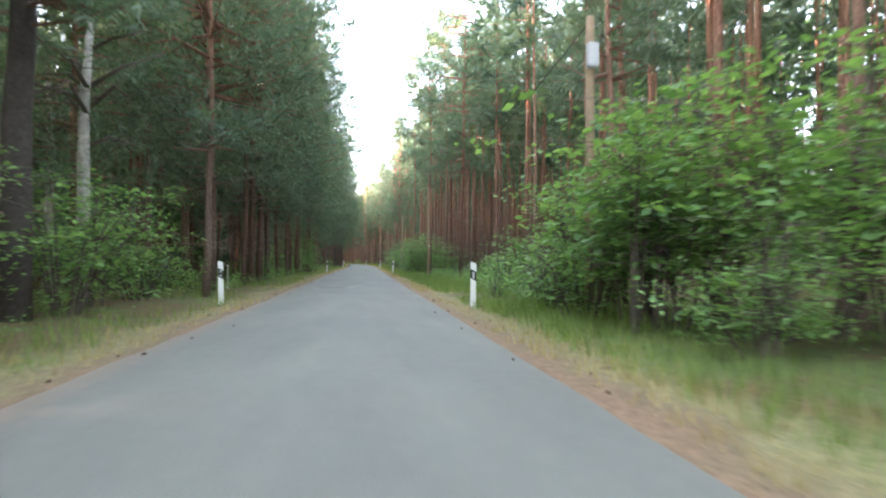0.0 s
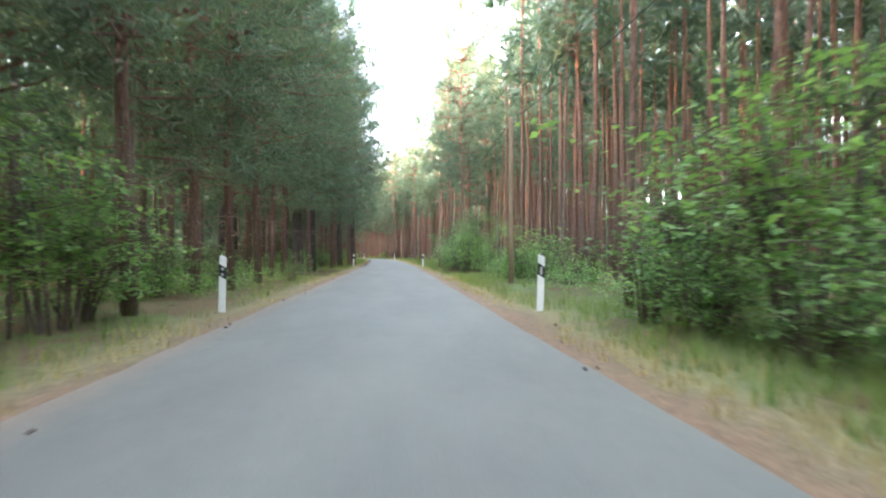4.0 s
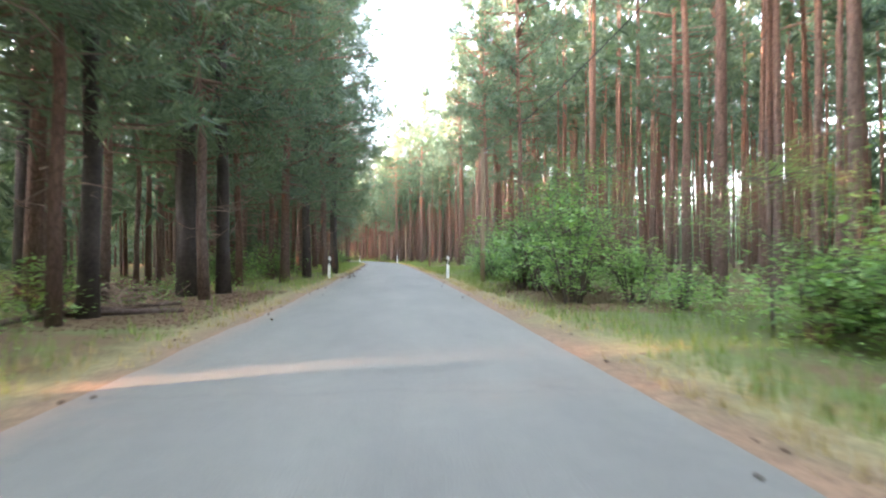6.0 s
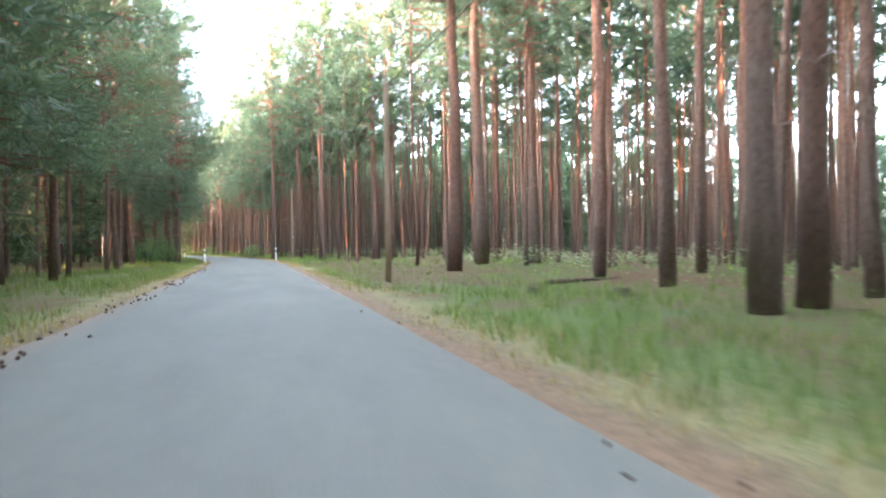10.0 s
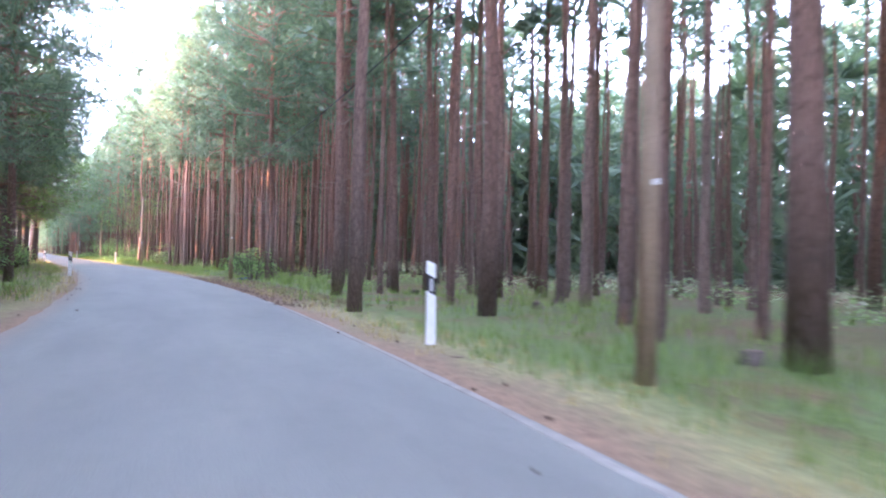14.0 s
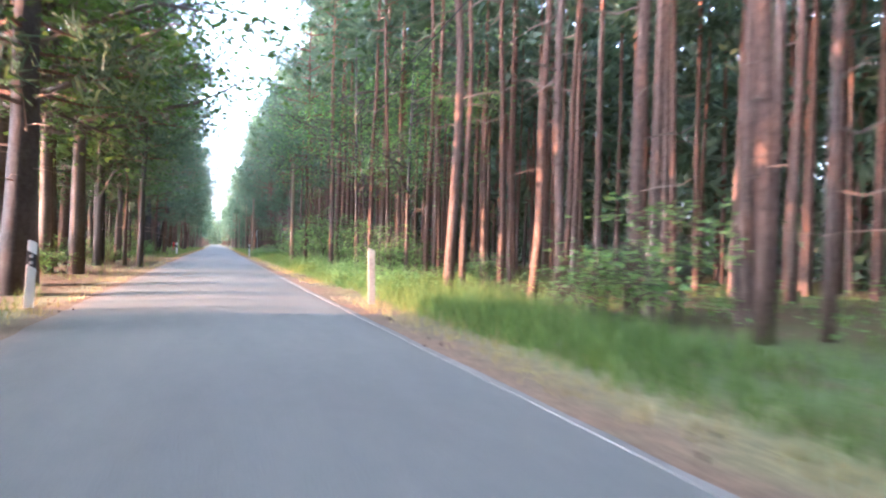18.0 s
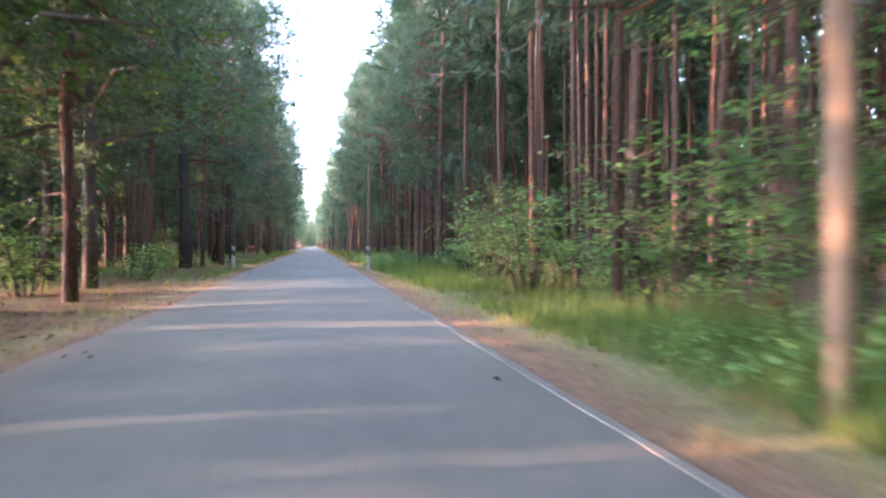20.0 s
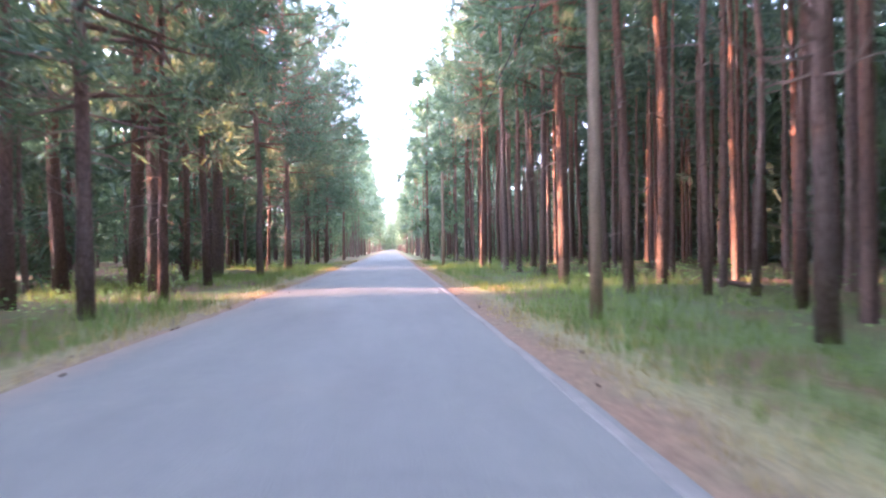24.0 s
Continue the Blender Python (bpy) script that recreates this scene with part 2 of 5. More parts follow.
BARK, BARK_WOODS = pine_bark("pine_bark", False), pine_bark("pine_bark_of_the_woods", True)
NEEDLES = leaf_material("pine_needles", (0.064, 0.104, 0.078), (0.176, 0.245, 0.168), 0.38)
LEAVES = leaf_material("hazel_leaves", (0.082, 0.168, 0.062), (0.245, 0.41, 0.145), 0.45)
OAK_LEAVES = leaf_material("oak_leaves", (0.036, 0.078, 0.022), (0.105, 0.185, 0.048), 0.4)
GRASS = leaf_material("grass_blades", (0.085, 0.15, 0.042), (0.21, 0.29, 0.085), 0.4)
DRY_GRASS = leaf_material("dry_grass_blades", (0.26, 0.20, 0.085), (0.48, 0.40, 0.19), 0.3)
SOIL, ASPHALT = ground_material(), asphalt_material()
TWIG = plain("dead_wood", (0.21, 0.155, 0.12), 0.9, 40.0, 0.4)
DARK_BARK = plain("oak_bark", (0.11, 0.09, 0.075), 0.9, 16.0, 0.5, 0.7)
# a near-black bark colour, used only for the trunks in DARK_TRUNKS
BLACKISH_BARK = plain("blackish_bark", (0.062, 0.052, 0.046), 0.92, 14.0, 0.5, 0.8)
BIRCH_BARK = plain("birch_bark", (0.34, 0.32, 0.29), 0.8, 7.0, 0.75, 0.3)
POLE_WOOD = plain("weathered_pole_wood", (0.27, 0.20, 0.135), 0.85, 25.0, 0.25, 0.3)
WHITE_PLASTIC = plain("white_post_plastic", (0.78, 0.78, 0.76), 0.45, 12.0, 0.10, 0.05)
GREY_PLASTIC = plain("dirty_post_plastic", (0.50, 0.50, 0.48), 0.6, 12.0, 0.25, 0.1)
WORN_PLASTIC = plain("worn_post_plastic", (0.52, 0.49, 0.42), 0.65, 18.0, 0.45, 0.2)
BLACK_PLASTIC = plain("black_post_band", (0.025, 0.025, 0.027), 0.45, 20.0, 0.2, 0.05)
REFLECTOR = plain("reflector", (0.75, 0.77, 0.78), 0.15, 60.0, 0.1, 0.1, 0.4)
WHITE_PAINT = plain("white_paint", (0.80, 0.80, 0.78), 0.5, 15.0, 0.1, 0.05)
RED_PAINT = plain("red_hydrant_paint", (0.55, 0.03, 0.035), 0.4, 12.0, 0.2, 0.05)
STEEL = plain("galvanised_steel", (0.42, 0.43, 0.44), 0.45, 20.0, 0.15, 0.05, 0.7)
CABLE = plain("black_cable", (0.03, 0.03, 0.032), 0.6, 20.0, 0.2, 0.02)
DRY_LEAF = plain("dry_leaf", (0.13, 0.085, 0.055), 0.9, 30.0, 0.5, 0.3)
CONE = plain("pine_cone", (0.07, 0.045, 0.03), 0.9, 60.0, 0.4, 0.5)
CUT_WOOD = plain("cut_wood", (0.13, 0.095, 0.07), 0.85, 25.0, 0.25, 0.3)
BLUE_FOIL = plain("blue_plastic_foil", (0.025, 0.06, 0.17), 0.35, 8.0, 0.2, 0.1)
EDGE_STRIP = plain("sandy_edge_concrete", (0.215, 0.203, 0.175), 0.85, 7.0, 0.3, 0.3)
FERNS = leaf_material("pale_fern_leaves", (0.20, 0.25, 0.15), (0.42, 0.45, 0.33), 0.35)
POLE_GREY = plain("grey_stake_wood", (0.34, 0.33, 0.31), 0.8, 25.0, 0.2, 0.2)
PATCH_PALE = plain("pale_patch_asphalt", (0.25, 0.245, 0.235), 0.8, 60.0, 0.3, 0.3)
PATCH_DARK = plain("bitumen_seal", (0.06, 0.06, 0.06), 0.6, 60.0, 0.3, 0.3)
PALE_FOIL = plain("pale_plastic_film", (0.22, 0.34, 0.36), 0.35, 14.0, 0.2, 0.1)
ROAD_PAINT = plain("worn_road_paint", (0.38, 0.38, 0.36), 0.7, 40.0, 0.3, 0.1)

# ---- plan: the road's middle line, and metres along it (s) and off it (d, right positive) ----
MIDDLE = [(-0.33, -60), (-0.33, -20), (-0.33, 17), (-0.3, 52), (-0.12, 80), (-0.1, 98), (-0.3, 115), (-0.6, 131), (-1.35, 154), (-3.3, 169.2),
          (-6.0, 182), (-9.5, 195), (-13.7, 208.7), (-19.7, 228.8), (-29.2, 260.9), (-36.8, 287.3), (-75.3, 417.6), (-161, 705)]
S_START, S_END, ROAD_HALF = -60.0, 655.0, 2.17


def smooth_line(points):
    p = np.array(points, float)
    p = np.vstack([2 * p[0] - p[1], p, 2 * p[-1] - p[-2]])
    out = []
    for i in range(1, len(p) - 2):
        a, b, c, d = p[i - 1:i + 3]
        ab, bc, cd = np.hypot(*(b - a)), np.hypot(*(c - b)), np.hypot(*(d - c))
        t1, t2 = (c - a) / (ab + bc) * bc, (d - b) / (bc + cd) * bc
        for u in np.arange(24) / 24:
            out.append((2 * u ** 3 - 3 * u ** 2 + 1) * b + (u ** 3 - 2 * u * u + u) * t1 + (3 * u * u - 2 * u ** 3) * c + (u ** 3 - u * u) * t2)
    q = np.array(out + [p[-2]])
    along = np.r_[0, np.cumsum(np.hypot(*np.diff(q, axis=0).T))]
    s = np.arange(0, along[-1], 1.0)
    line = np.column_stack([np.interp(s, along, q[:, k]) for k in (0, 1)])
    for _ in range(3):
        line = np.column_stack([np.convolve(np.pad(line[:, k], 6, mode="reflect", reflect_type="odd"), np.ones(13) / 13, "valid") for k in (0, 1)])
    return S_START + s, line


LINE_S, LINE = smooth_line(MIDDLE)
AHEAD = np.gradient(LINE, axis=0)
AHEAD /= np.hypot(AHEAD[:, 0], AHEAD[:, 1])[:, None]


def lift(s, d):
    """The ground's height: level by the road, gently uneven in the woods."""
    s, d = np.asarray(s, float), np.asarray(d, float)
    w = np.clip((np.abs(d) - 3.2) / 7.0, 0, 1)
    return w * (0.10 * np.sin(0.23 * s + 0.3 * d) + 0.09 * np.sin(0.41 * s - 0.37 * d + 1.0) + 0.05 * np.sin(1.1 * s + 0.9 * d))


def spot(s, d):
    """World x, y, z of places given along and off the road."""
    s, d = np.asarray(s, float), np.asarray(d, float)
    x, y = np.interp(s, LINE_S, LINE[:, 0]), np.interp(s, LINE_S, LINE[:, 1])
    tx, ty = np.interp(s, LINE_S, AHEAD[:, 0]), np.interp(s, LINE_S, AHEAD[:, 1])
    return np.stack([x + d * ty, y - d * tx, lift(s, d)], axis=-1)


def heading(s):
    """The road's yaw in degrees at s."""
    return math.degrees(math.atan2(-np.interp(s, LINE_S, AHEAD[:, 0]), np.interp(s, LINE_S, AHEAD[:, 1])))


# ---- mesh helpers ----
def mesh_of(name, verts, faces, mats, slots=None, smooth=False):
    me = bpy.data.meshes.new(name)
    me.from_pydata([tuple(v) for v in verts], [], [tuple(f) for f in faces])
    for mt in mats:
        me.materials.append(mt)
    if slots is not None:
        me.polygons.foreach_set("material_index", slots)
    if smooth:
        me.polygons.foreach_set("use_smooth", [True] * len(me.polygons))
    me.update()
    return me


def triangle_mesh(name, verts, tris, mats, slots=None):
    """A mesh from arrays: verts n x 3, tris m x 3."""
    verts, tris = np.ascontiguousarray(verts, np.float32), np.ascontiguousarray(tris, np.int32)
    me = bpy.data.meshes.new(name)
    me.vertices.add(len(verts))
    me.vertices.foreach_set("co", verts.ravel())
    me.loops.add(tris.size)
    me.loops.foreach_set("vertex_index", tris.ravel())
    me.polygons.add(len(tris))
    me.polygons.foreach_set("loop_start", np.arange(0, tris.size, 3, dtype=np.int32))
    for mt in mats:
        me.materials.append(mt)
    if slots is not None:
        me.polygons.foreach_set("material_index", np.ascontiguousarray(slots, np.int32))
    me.update(calc_edges=True)
    me.validate()
    return me


def tube(points, radii, sides=6, start=0):
    """Verts and faces of a tapered tube along points."""
    verts, faces = [], []
    pts = [Vector(p) for p in points]
    for i, (p, r) in enumerate(zip(pts, radii)):
        way = (pts[min(i + 1, len(pts) - 1)] - pts[max(i - 1, 0)]).normalized()
        side = way.orthogonal().normalized() if abs(way.z) < 0.9 else (Vector((0, 1, 0)).cross(way)).normalized()
        other = way.cross(side)
        for k in range(sides):
            a = 2 * math.pi * k / sides
            verts.append(p + (side * math.cos(a) + other * math.sin(a)) * r)
    for i in range(len(pts) - 1):
        for k in range(sides):
            a, b = start + i * sides + k, start + i * sides + (k + 1) % sides
            faces.append((a, b, b + sides, a + sides))
    faces.append(tuple(start + k for k in range(sides))[::-1])
    faces.append(tuple(start + (len(pts) - 1) * sides + k for k in range(sides)))
    return verts, faces


def tubes(items, sides=4):
    verts, faces = [], []
    for points, radii in items:
        v, f = tube(points, radii, sides, len(verts))
        verts += v
        faces += f
    return verts, faces


def thing(name, place, yaw=0.0, size=1.0, label="", category="", group=""):
    e = new(name)
    e.empty_display_size = 0.2
    e.matrix_world = pose(*[float(v) for v in place], 0, 0, yaw) @ Matrix.Scale(size, 4)
    return tagged(e, label, category, group)


def child(name, me, parent, label="", local=None):
    o = new(name, me)
    o.parent = parent
    if local is not None:
        o.matrix_local = local
    return tagged(o, label)


def bm_mesh(name, bm, mat):
    me = bpy.data.meshes.new(name)
    bm.to_mesh(me)
    bm.free()
    me.materials.append(mat)
    return me


def box(sx, sy, sz, at=(0, 0, 0), bevel=0.0):
    bm = bmesh.new()
    bmesh.ops.create_cube(bm, size=1.0, matrix=Matrix.Translation(at) @ Matrix.Diagonal((sx, sy, sz, 1)))
    if bevel:
        bmesh.ops.bevel(bm, geom=bm.edges[:], offset=bevel, segments=2, affect="EDGES")
    return bm


def lathe(profile, sides=16):
    """A turned form from (radius, height) pairs."""
    verts, faces = [], []
    for r, z in profile:
        verts += [(r * math.cos(2 * math.pi * k / sides), r * math.sin(2 * math.pi * k / sides), z) for k in range(sides)]
    for i in range(len(profile) - 1):
        for k in range(sides):
            a, b = i * sides + k, i * sides + (k + 1) % sides
            faces.append((a, b, b + sides, a + sides))
    faces += [tuple(range(sides))[::-1], tuple((len(profile) - 1) * sides + k for k in range(sides))]
    return verts, faces


# ---- ground and road ----
def build_ground():
    off = np.array([0, 1.0, 1.9, 2.3, 2.7, 3.2, 3.8, 4.5, 5.4, 6.5, 8, 10, 12.5, 15, 18, 22, 27, 33, 40, 50, 65, 85, 110.0])
    off = np.r_[-off[:0:-1], off]
    run = np.r_[np.arange(S_START, 340, 1.0), np.arange(340, S_END + 1, 5.0)]
    s, d = np.meshgrid(run, off, indexing="ij")
    verts = spot(s, d).reshape(-1, 3)
    verts[:, 2] -= 0.05 * (np.abs(d).ravel() < 1.5)
    n, w = len(run), len(off)
    uv = np.column_stack([s.ravel(), d.ravel()])
    idx = np.arange(n * w).reshape(n, w)
    faces = np.stack([idx[:-1, :-1], idx[:-1, 1:], idx[1:, 1:], idx[1:, :-1]], -1).reshape(-1, 4)
    rim = np.r_[idx[0, :], idx[1:, -1], idx[-1, -2::-1], idx[-2:0:-1, 0]]
    middle = verts.mean(axis=0)
    far = (verts[rim] - middle) * 7 + middle
    far[:, 2] = 0
    ring = np.arange(len(rim)) + len(verts)
    outer = np.stack([rim, ring, np.roll(ring, -1), np.roll(rim, -1)], -1)
    me = mesh_of("ground", np.vstack([verts, far]), np.vstack([faces, outer]), [SOIL], smooth=True)
    uv = np.vstack([uv, uv[rim]])
    layer = me.uv_layers.new(name="metres")
    loops = np.empty(len(me.loops), np.int32)
    me.loops.foreach_get("vertex_index", loops)
    layer.data.foreach_set("uv", uv[loops].ravel())
    tagged(new("ground", me), "forest floor of moss, needle litter and grassy verges beside the road", "ground", kind="structure")


def build_road():
    run = np.arange(S_START, S_END + 0.5, 0.5)
    rng = np.random.RandomState(3)
    def wander():
        k = np.convolve(rng.uniform(-1, 1, len(run) + 8), np.ones(9) / 9, "valid") * 0.16
        return k + rng.uniform(-0.025, 0.025, len(run))
    left, right = -ROAD_HALF + wander(), ROAD_HALF - 0.17 + 0.35 * wander()
    rows = []
    for f in (0.0, 0.0, 0.06, 0.25, 0.5, 0.75, 0.94, 1.0, 1.0):
        rows.append(left + (right - left) * f)
    d = np.stack(rows, 1)
    z = np.array([-0.06, 0.0, 0.012, 0.03, 0.045, 0.03, 0.012, 0.0, -0.06])
    s = np.repeat(run[:, None], 9, 1)
    verts = spot(s, d)
    verts[..., 2] = z[None, :] + 0.004
    idx = np.arange(len(run) * 9).reshape(-1, 9)
    faces = np.stack([idx[:-1, :-1], idx[:-1, 1:], idx[1:, 1:], idx[1:, :-1]], -1).reshape(-1, 4)
    me = mesh_of("road", verts.reshape(-1, 3), faces, [ASPHALT])
    layer = me.uv_layers.new(name="metres")
    loops = np.empty(len(me.loops), np.int32)
    me.loops.foreach_get("vertex_index", loops)
    layer.data.foreach_set("uv", np.column_stack([s.ravel(), d.ravel()])[loops].ravel())
    tagged(new("road", me), "narrow grey worn asphalt forest road without markings", "road", kind="structure")


def build_edging():
    """A pale concrete edge strip flush with the asphalt on the right, half sunk in sand."""
    run = np.arange(120.0, 420.0, 0.5)
    rng = np.random.RandomState(5)
    rough = rng.uniform(-0.012, 0.012, (len(run), 2))
    d = np.stack([1.87 + rough[:, 0], 1.90 + rough[:, 0], 1.97 + rough[:, 1], 1.98 + rough[:, 1]], 1)
    verts = spot(np.repeat(run[:, None], 4, 1), d)
    verts[..., 2] = np.array([0.0, 0.0160, 0.0125, -0.05])[None, :]
    idx = np.arange(len(run) * 4).reshape(-1, 4)
    faces = np.stack([idx[:-1, :-1], idx[:-1, 1:], idx[1:, 1:], idx[1:, :-1]], -1).reshape(-1, 4)
    tagged(new("road_edging", mesh_of("road_edging", verts.reshape(-1, 3), faces, [EDGE_STRIP])), "narrow pale concrete strip along the asphalt edge", "road edge", kind="structure")


build_ground()
build_road()
build_edging()

# ---- pines ----
def needle_tufts(rng, centres, ways, count, length, width):
    """Needle sprays as thin triangles that fan out round each centre."""
    n = len(centres)
    c = np.repeat(np.asarray(centres), count, 0)
    w = np.repeat(np.asarray(ways), count, 0)
    v = rng.normal(size=(n * count, 3)) * 0.75 + w * 0.9
    v[:, 2] += 0.15
    v /= np.linalg.norm(v, axis=1)[:, None]
    ln = length * rng.uniform(0.6, 1.3, (n * count, 1))
    side = np.cross(v, rng.normal(size=v.shape))
    side /= np.linalg.norm(side, axis=1)[:, None]
    side *= width * rng.uniform(0.6, 1.4, (n * count, 1))
    base = c + rng.normal(size=c.shape) * 0.10
    tri = np.stack([base - side * 0.5 + v * ln * 0.15, base + side * 0.5 + v * ln * 0.15, base + v * ln], 1)
    return tri.reshape(-1, 3)


def pine_shape(seed, height, crown_from, spread, lean=0.0, tufts=6, needles=8, length=0.46, width=0.085, step=0.6, taper=1.5):
    """Trunk line, limbs and needles of one pine; the trunk's radius at the base is 1 in its own mesh, to be scaled."""
    rng = np.random.RandomState(seed)
    zs = np.linspace(0, height, 12)
    bend = np.cumsum(rng.normal(0, 0.045, (12, 2)), 0) + np.outer((zs / height) ** 1.3, [lean, lean * 0.4])
    bend -= bend[0]
    def axis(z):
        return np.array([np.interp(z, zs, bend[:, 0]), np.interp(z, zs, bend[:, 1]), z])
    trunk = [((*bend[i], zs[i] - (0.25 if i == 0 else 0)), 1.22 if i == 0 else (1 - 0.86 * (zs[i] / height) ** 1.15)) for i in range(12)]
    limbs, centres, ways = [], [], []
    z = crown_from
    while z < height - 0.3:
        up = (z - crown_from) / (height - crown_from)
        reach = spread * (0.55 + 1.5 * up) if up < 0.3 else spread * (1.0 - ((up - 0.3) / 0.72) ** taper)
        reach = max(reach, 0.35)
        for _ in range(rng.randint(3, 5)):
            a = rng.uniform(0, 2 * math.pi)
            r = reach * rng.uniform(0.6, 1.15)
            rise = rng.uniform(-0.25, 0.2) + 0.45 * up
            p0 = axis(z + rng.uniform(-0.2, 0.2))
            out = np.array([math.cos(a), math.sin(a), rise])
            mid, tip = p0 + out * r * 0.55, p0 + out * r + np.array([0, 0, 0.12 * r])
            limbs.append(((p0, mid, tip), (0.028 + 0.012 * r, 0.02, 0.006)))
            for k in range(tufts):
                f = 0.42 + 0.58 * (k + rng.uniform(0, 1)) / tufts
                q = p0 + (tip - p0) * f + rng.normal(size=3) * np.array([0.2, 0.2, 0.10]) * (0.5 + r * 0.35)
                centres.append(q)
                ways.append(out * 0.8 + rng.normal(size=3) * 0.5)
        z += step * rng.uniform(0.7, 1.3)
    dead = []
    for _ in range(int(5 + crown_from * 2.6)):
        zz = rng.uniform(1.2, crown_from + 0.4)
        a, r = rng.uniform(0, 360), rng.uniform(0.4, 1.9) * (0.5 + 0.5 * zz / crown_from)
        dead.append((axis(zz), a, r, rng.uniform(-14, 14)))
    tri = needle_tufts(rng, centres, ways, needles, length, width)
    return trunk, limbs, dead, tri


def with_wood(name, leaf_v, leaf_t, leaf_mat, wood, wood_mat, sides=4):
    """Foliage together with the thin wood that bears it."""
    v, f = tubes(wood, sides)
    quads = [q for q in f if len(q) == 4]
    t = np.array([(a, b, c) for a, b, c, _ in quads] + [(a, c, d) for a, _, c, d in quads]) + len(leaf_v)
    verts = np.vstack([leaf_v, np.array([tuple(p) for p in v])])
    return triangle_mesh(name, verts, np.vstack([leaf_t, t]), [leaf_mat, wood_mat], np.r_[np.zeros(len(leaf_t)), np.ones(len(t))])


def pine_kit(seed, *shape, **more):
    trunk, limbs, dead, tri = pine_shape(seed, *shape, **more)
    return dict(axis=np.array([p for p, _ in trunk]), radii=np.array([r for _, r in trunk]), dead=dead,
                crown=with_wood("crown", tri, np.arange(len(tri)).reshape(-1, 3), NEEDLES, limbs, BARK, 3), trunks={})


def dead_branch_mesh(seed):
    """A bare branch one metre long, along x, with a side twig."""
    rng = np.random.RandomState(seed)
    k = rng.normal(size=(3, 2)) * 0.06
    main = ((0, 0, 0), (0.35, *k[0]), (0.7, *(k[0] + k[1])), (1.0, *(k[0] + k[1] * 2 + k[2])))
    twig = ((0.45, *(k[0] + k[1] * 0.4)), (0.62, k[0][0] + 0.12, k[0][1] + 0.05), (0.72, k[0][0] + 0.26, k[0][1] + 0.02))
    return mesh_of("dead_branch", *tubes([(main, (0.02, 0.015, 0.01, 0.004)), (twig, (0.009, 0.007, 0.003))], 4), [TWIG])


DEAD = [dead_branch_mesh(300 + k) for k in range(4)]


def pine_trunk(kit, radius, bark):
    """The kit's trunk at a girth, rounded to 2 cm steps so that alike trunks share a mesh."""
    girth = max(4, round(radius * 50))
    key = (girth, bark.name)
    if key not in kit["trunks"]:
        v, f = tube([tuple(p) for p in kit["axis"]], [max(0.02, r * girth / 50) for r in kit["radii"]], 12)
        kit["trunks"][key] = mesh_of("trunk", v, f, [bark], smooth=True)
    return kit["trunks"][key]


STAND = [pine_kit(11 + k, 17.0 + k * 0.6, 8.6 + (k % 3) * 0.7, 1.9, lean=0.25 * (k - 2), tufts=5, needles=6, length=0.58, width=0.095) for k in range(5)]
EDGE = [pine_kit(31 + k, 15.0 + k * 0.8, 3.4 + (k % 2) * 1.0, 3.1, lean=0.2 * (k - 1), tufts=7, needles=13, length=0.50, width=0.05) for k in range(4)]
WIDE = [pine_kit(41 + k, 16.5 + k * 0.9, 3.4 + (k % 2) * 1.2, 4.4, lean=0.3 * (k - 1), tufts=8, needles=14, length=0.50, width=0.05, taper=2.4) for k in range(4)]
LUSH = [pine_kit(61 + k, 19.0 + k, 5.6 + k * 0.6, 3.2, lean=0.3 * (k - 1), tufts=7, needles=14, length=0.48, width=0.05, taper=2.2) for k in range(3)]
TALL = [pine_kit(51 + k, 21.5 + k, 9.4 + k * 0.5, 3.6, lean=0.4 * (k - 1), needles=8, length=0.55, width=0.085) for k in range(3)]

# metres along the road, metres off it, radius
PINES_RIGHT_A = [(33.7, 15.3, 0.19), (36.0, 11.7, 0.17), (37.3, 21.4, 0.26), (46.2, 10.9, 0.25), (51.7, 8.6, 0.19), (54.9, 11.3, 0.11), (60.2, 16.4, 0.18), (67.8, 7.3, 0.20), (73.7, 17.7, 0.23), (78.9, 15.9, 0.24), (84.6, 8.5, 0.21), (85.7, 11.6, 0.26), (89.3, 15.4, 0.21), (90.1, 10.4, 0.22), (95.7, 14.8, 0.23), (97.7, 22.0, 0.26), (101.2, 5.4, 0.11), (106.8, 13.9, 0.26), (111.0, 10.3, 0.16), (112.6, 13.6, 0.19), (113.6, 6.8, 0.20), (113.6, 16.1, 0.26), (113.9, 7.9, 0.19), (115.6, 11.1, 0.15), (119.1, 9.2, 0.18), (121.9, 29.9, 0.26), (121.9, 12.3, 0.14)]
PINES_RIGHT_B = [(122.5, 25.2, 0.26), (123.5, 10.0, 0.15), (123.6, 19.2, 0.18), (123.8, 15.7, 0.26), (129.2, 7.3, 0.26), (132.6, 9.6, 0.26), (133.6, 12.5, 0.26), (144.9, 15.3, 0.24), (149.3, 20.0, 0.20), (153.9, 9.5, 0.26), (154.2, 10.9, 0.24), (155.1, 27.8, 0.19), (155.5, 5.8, 0.19), (157.8, 19.3, 0.20), (158.5, 13.7, 0.10), (158.9, 10.1, 0.09), (161.2, 5.1, 0.16), (162.7, 18.6, 0.18), (162.8, 3.1, 0.13), (164.2, 11.1, 0.10), (165.9, 8.1, 0.11), (167.8, 4.2, 0.21), (168.0, 17.0, 0.17), (169.8, 12.2, 0.12), (170.6, 7.1, 0.13), (171.0, 5.3, 0.16), (172.7, 14.1, 0.17)]
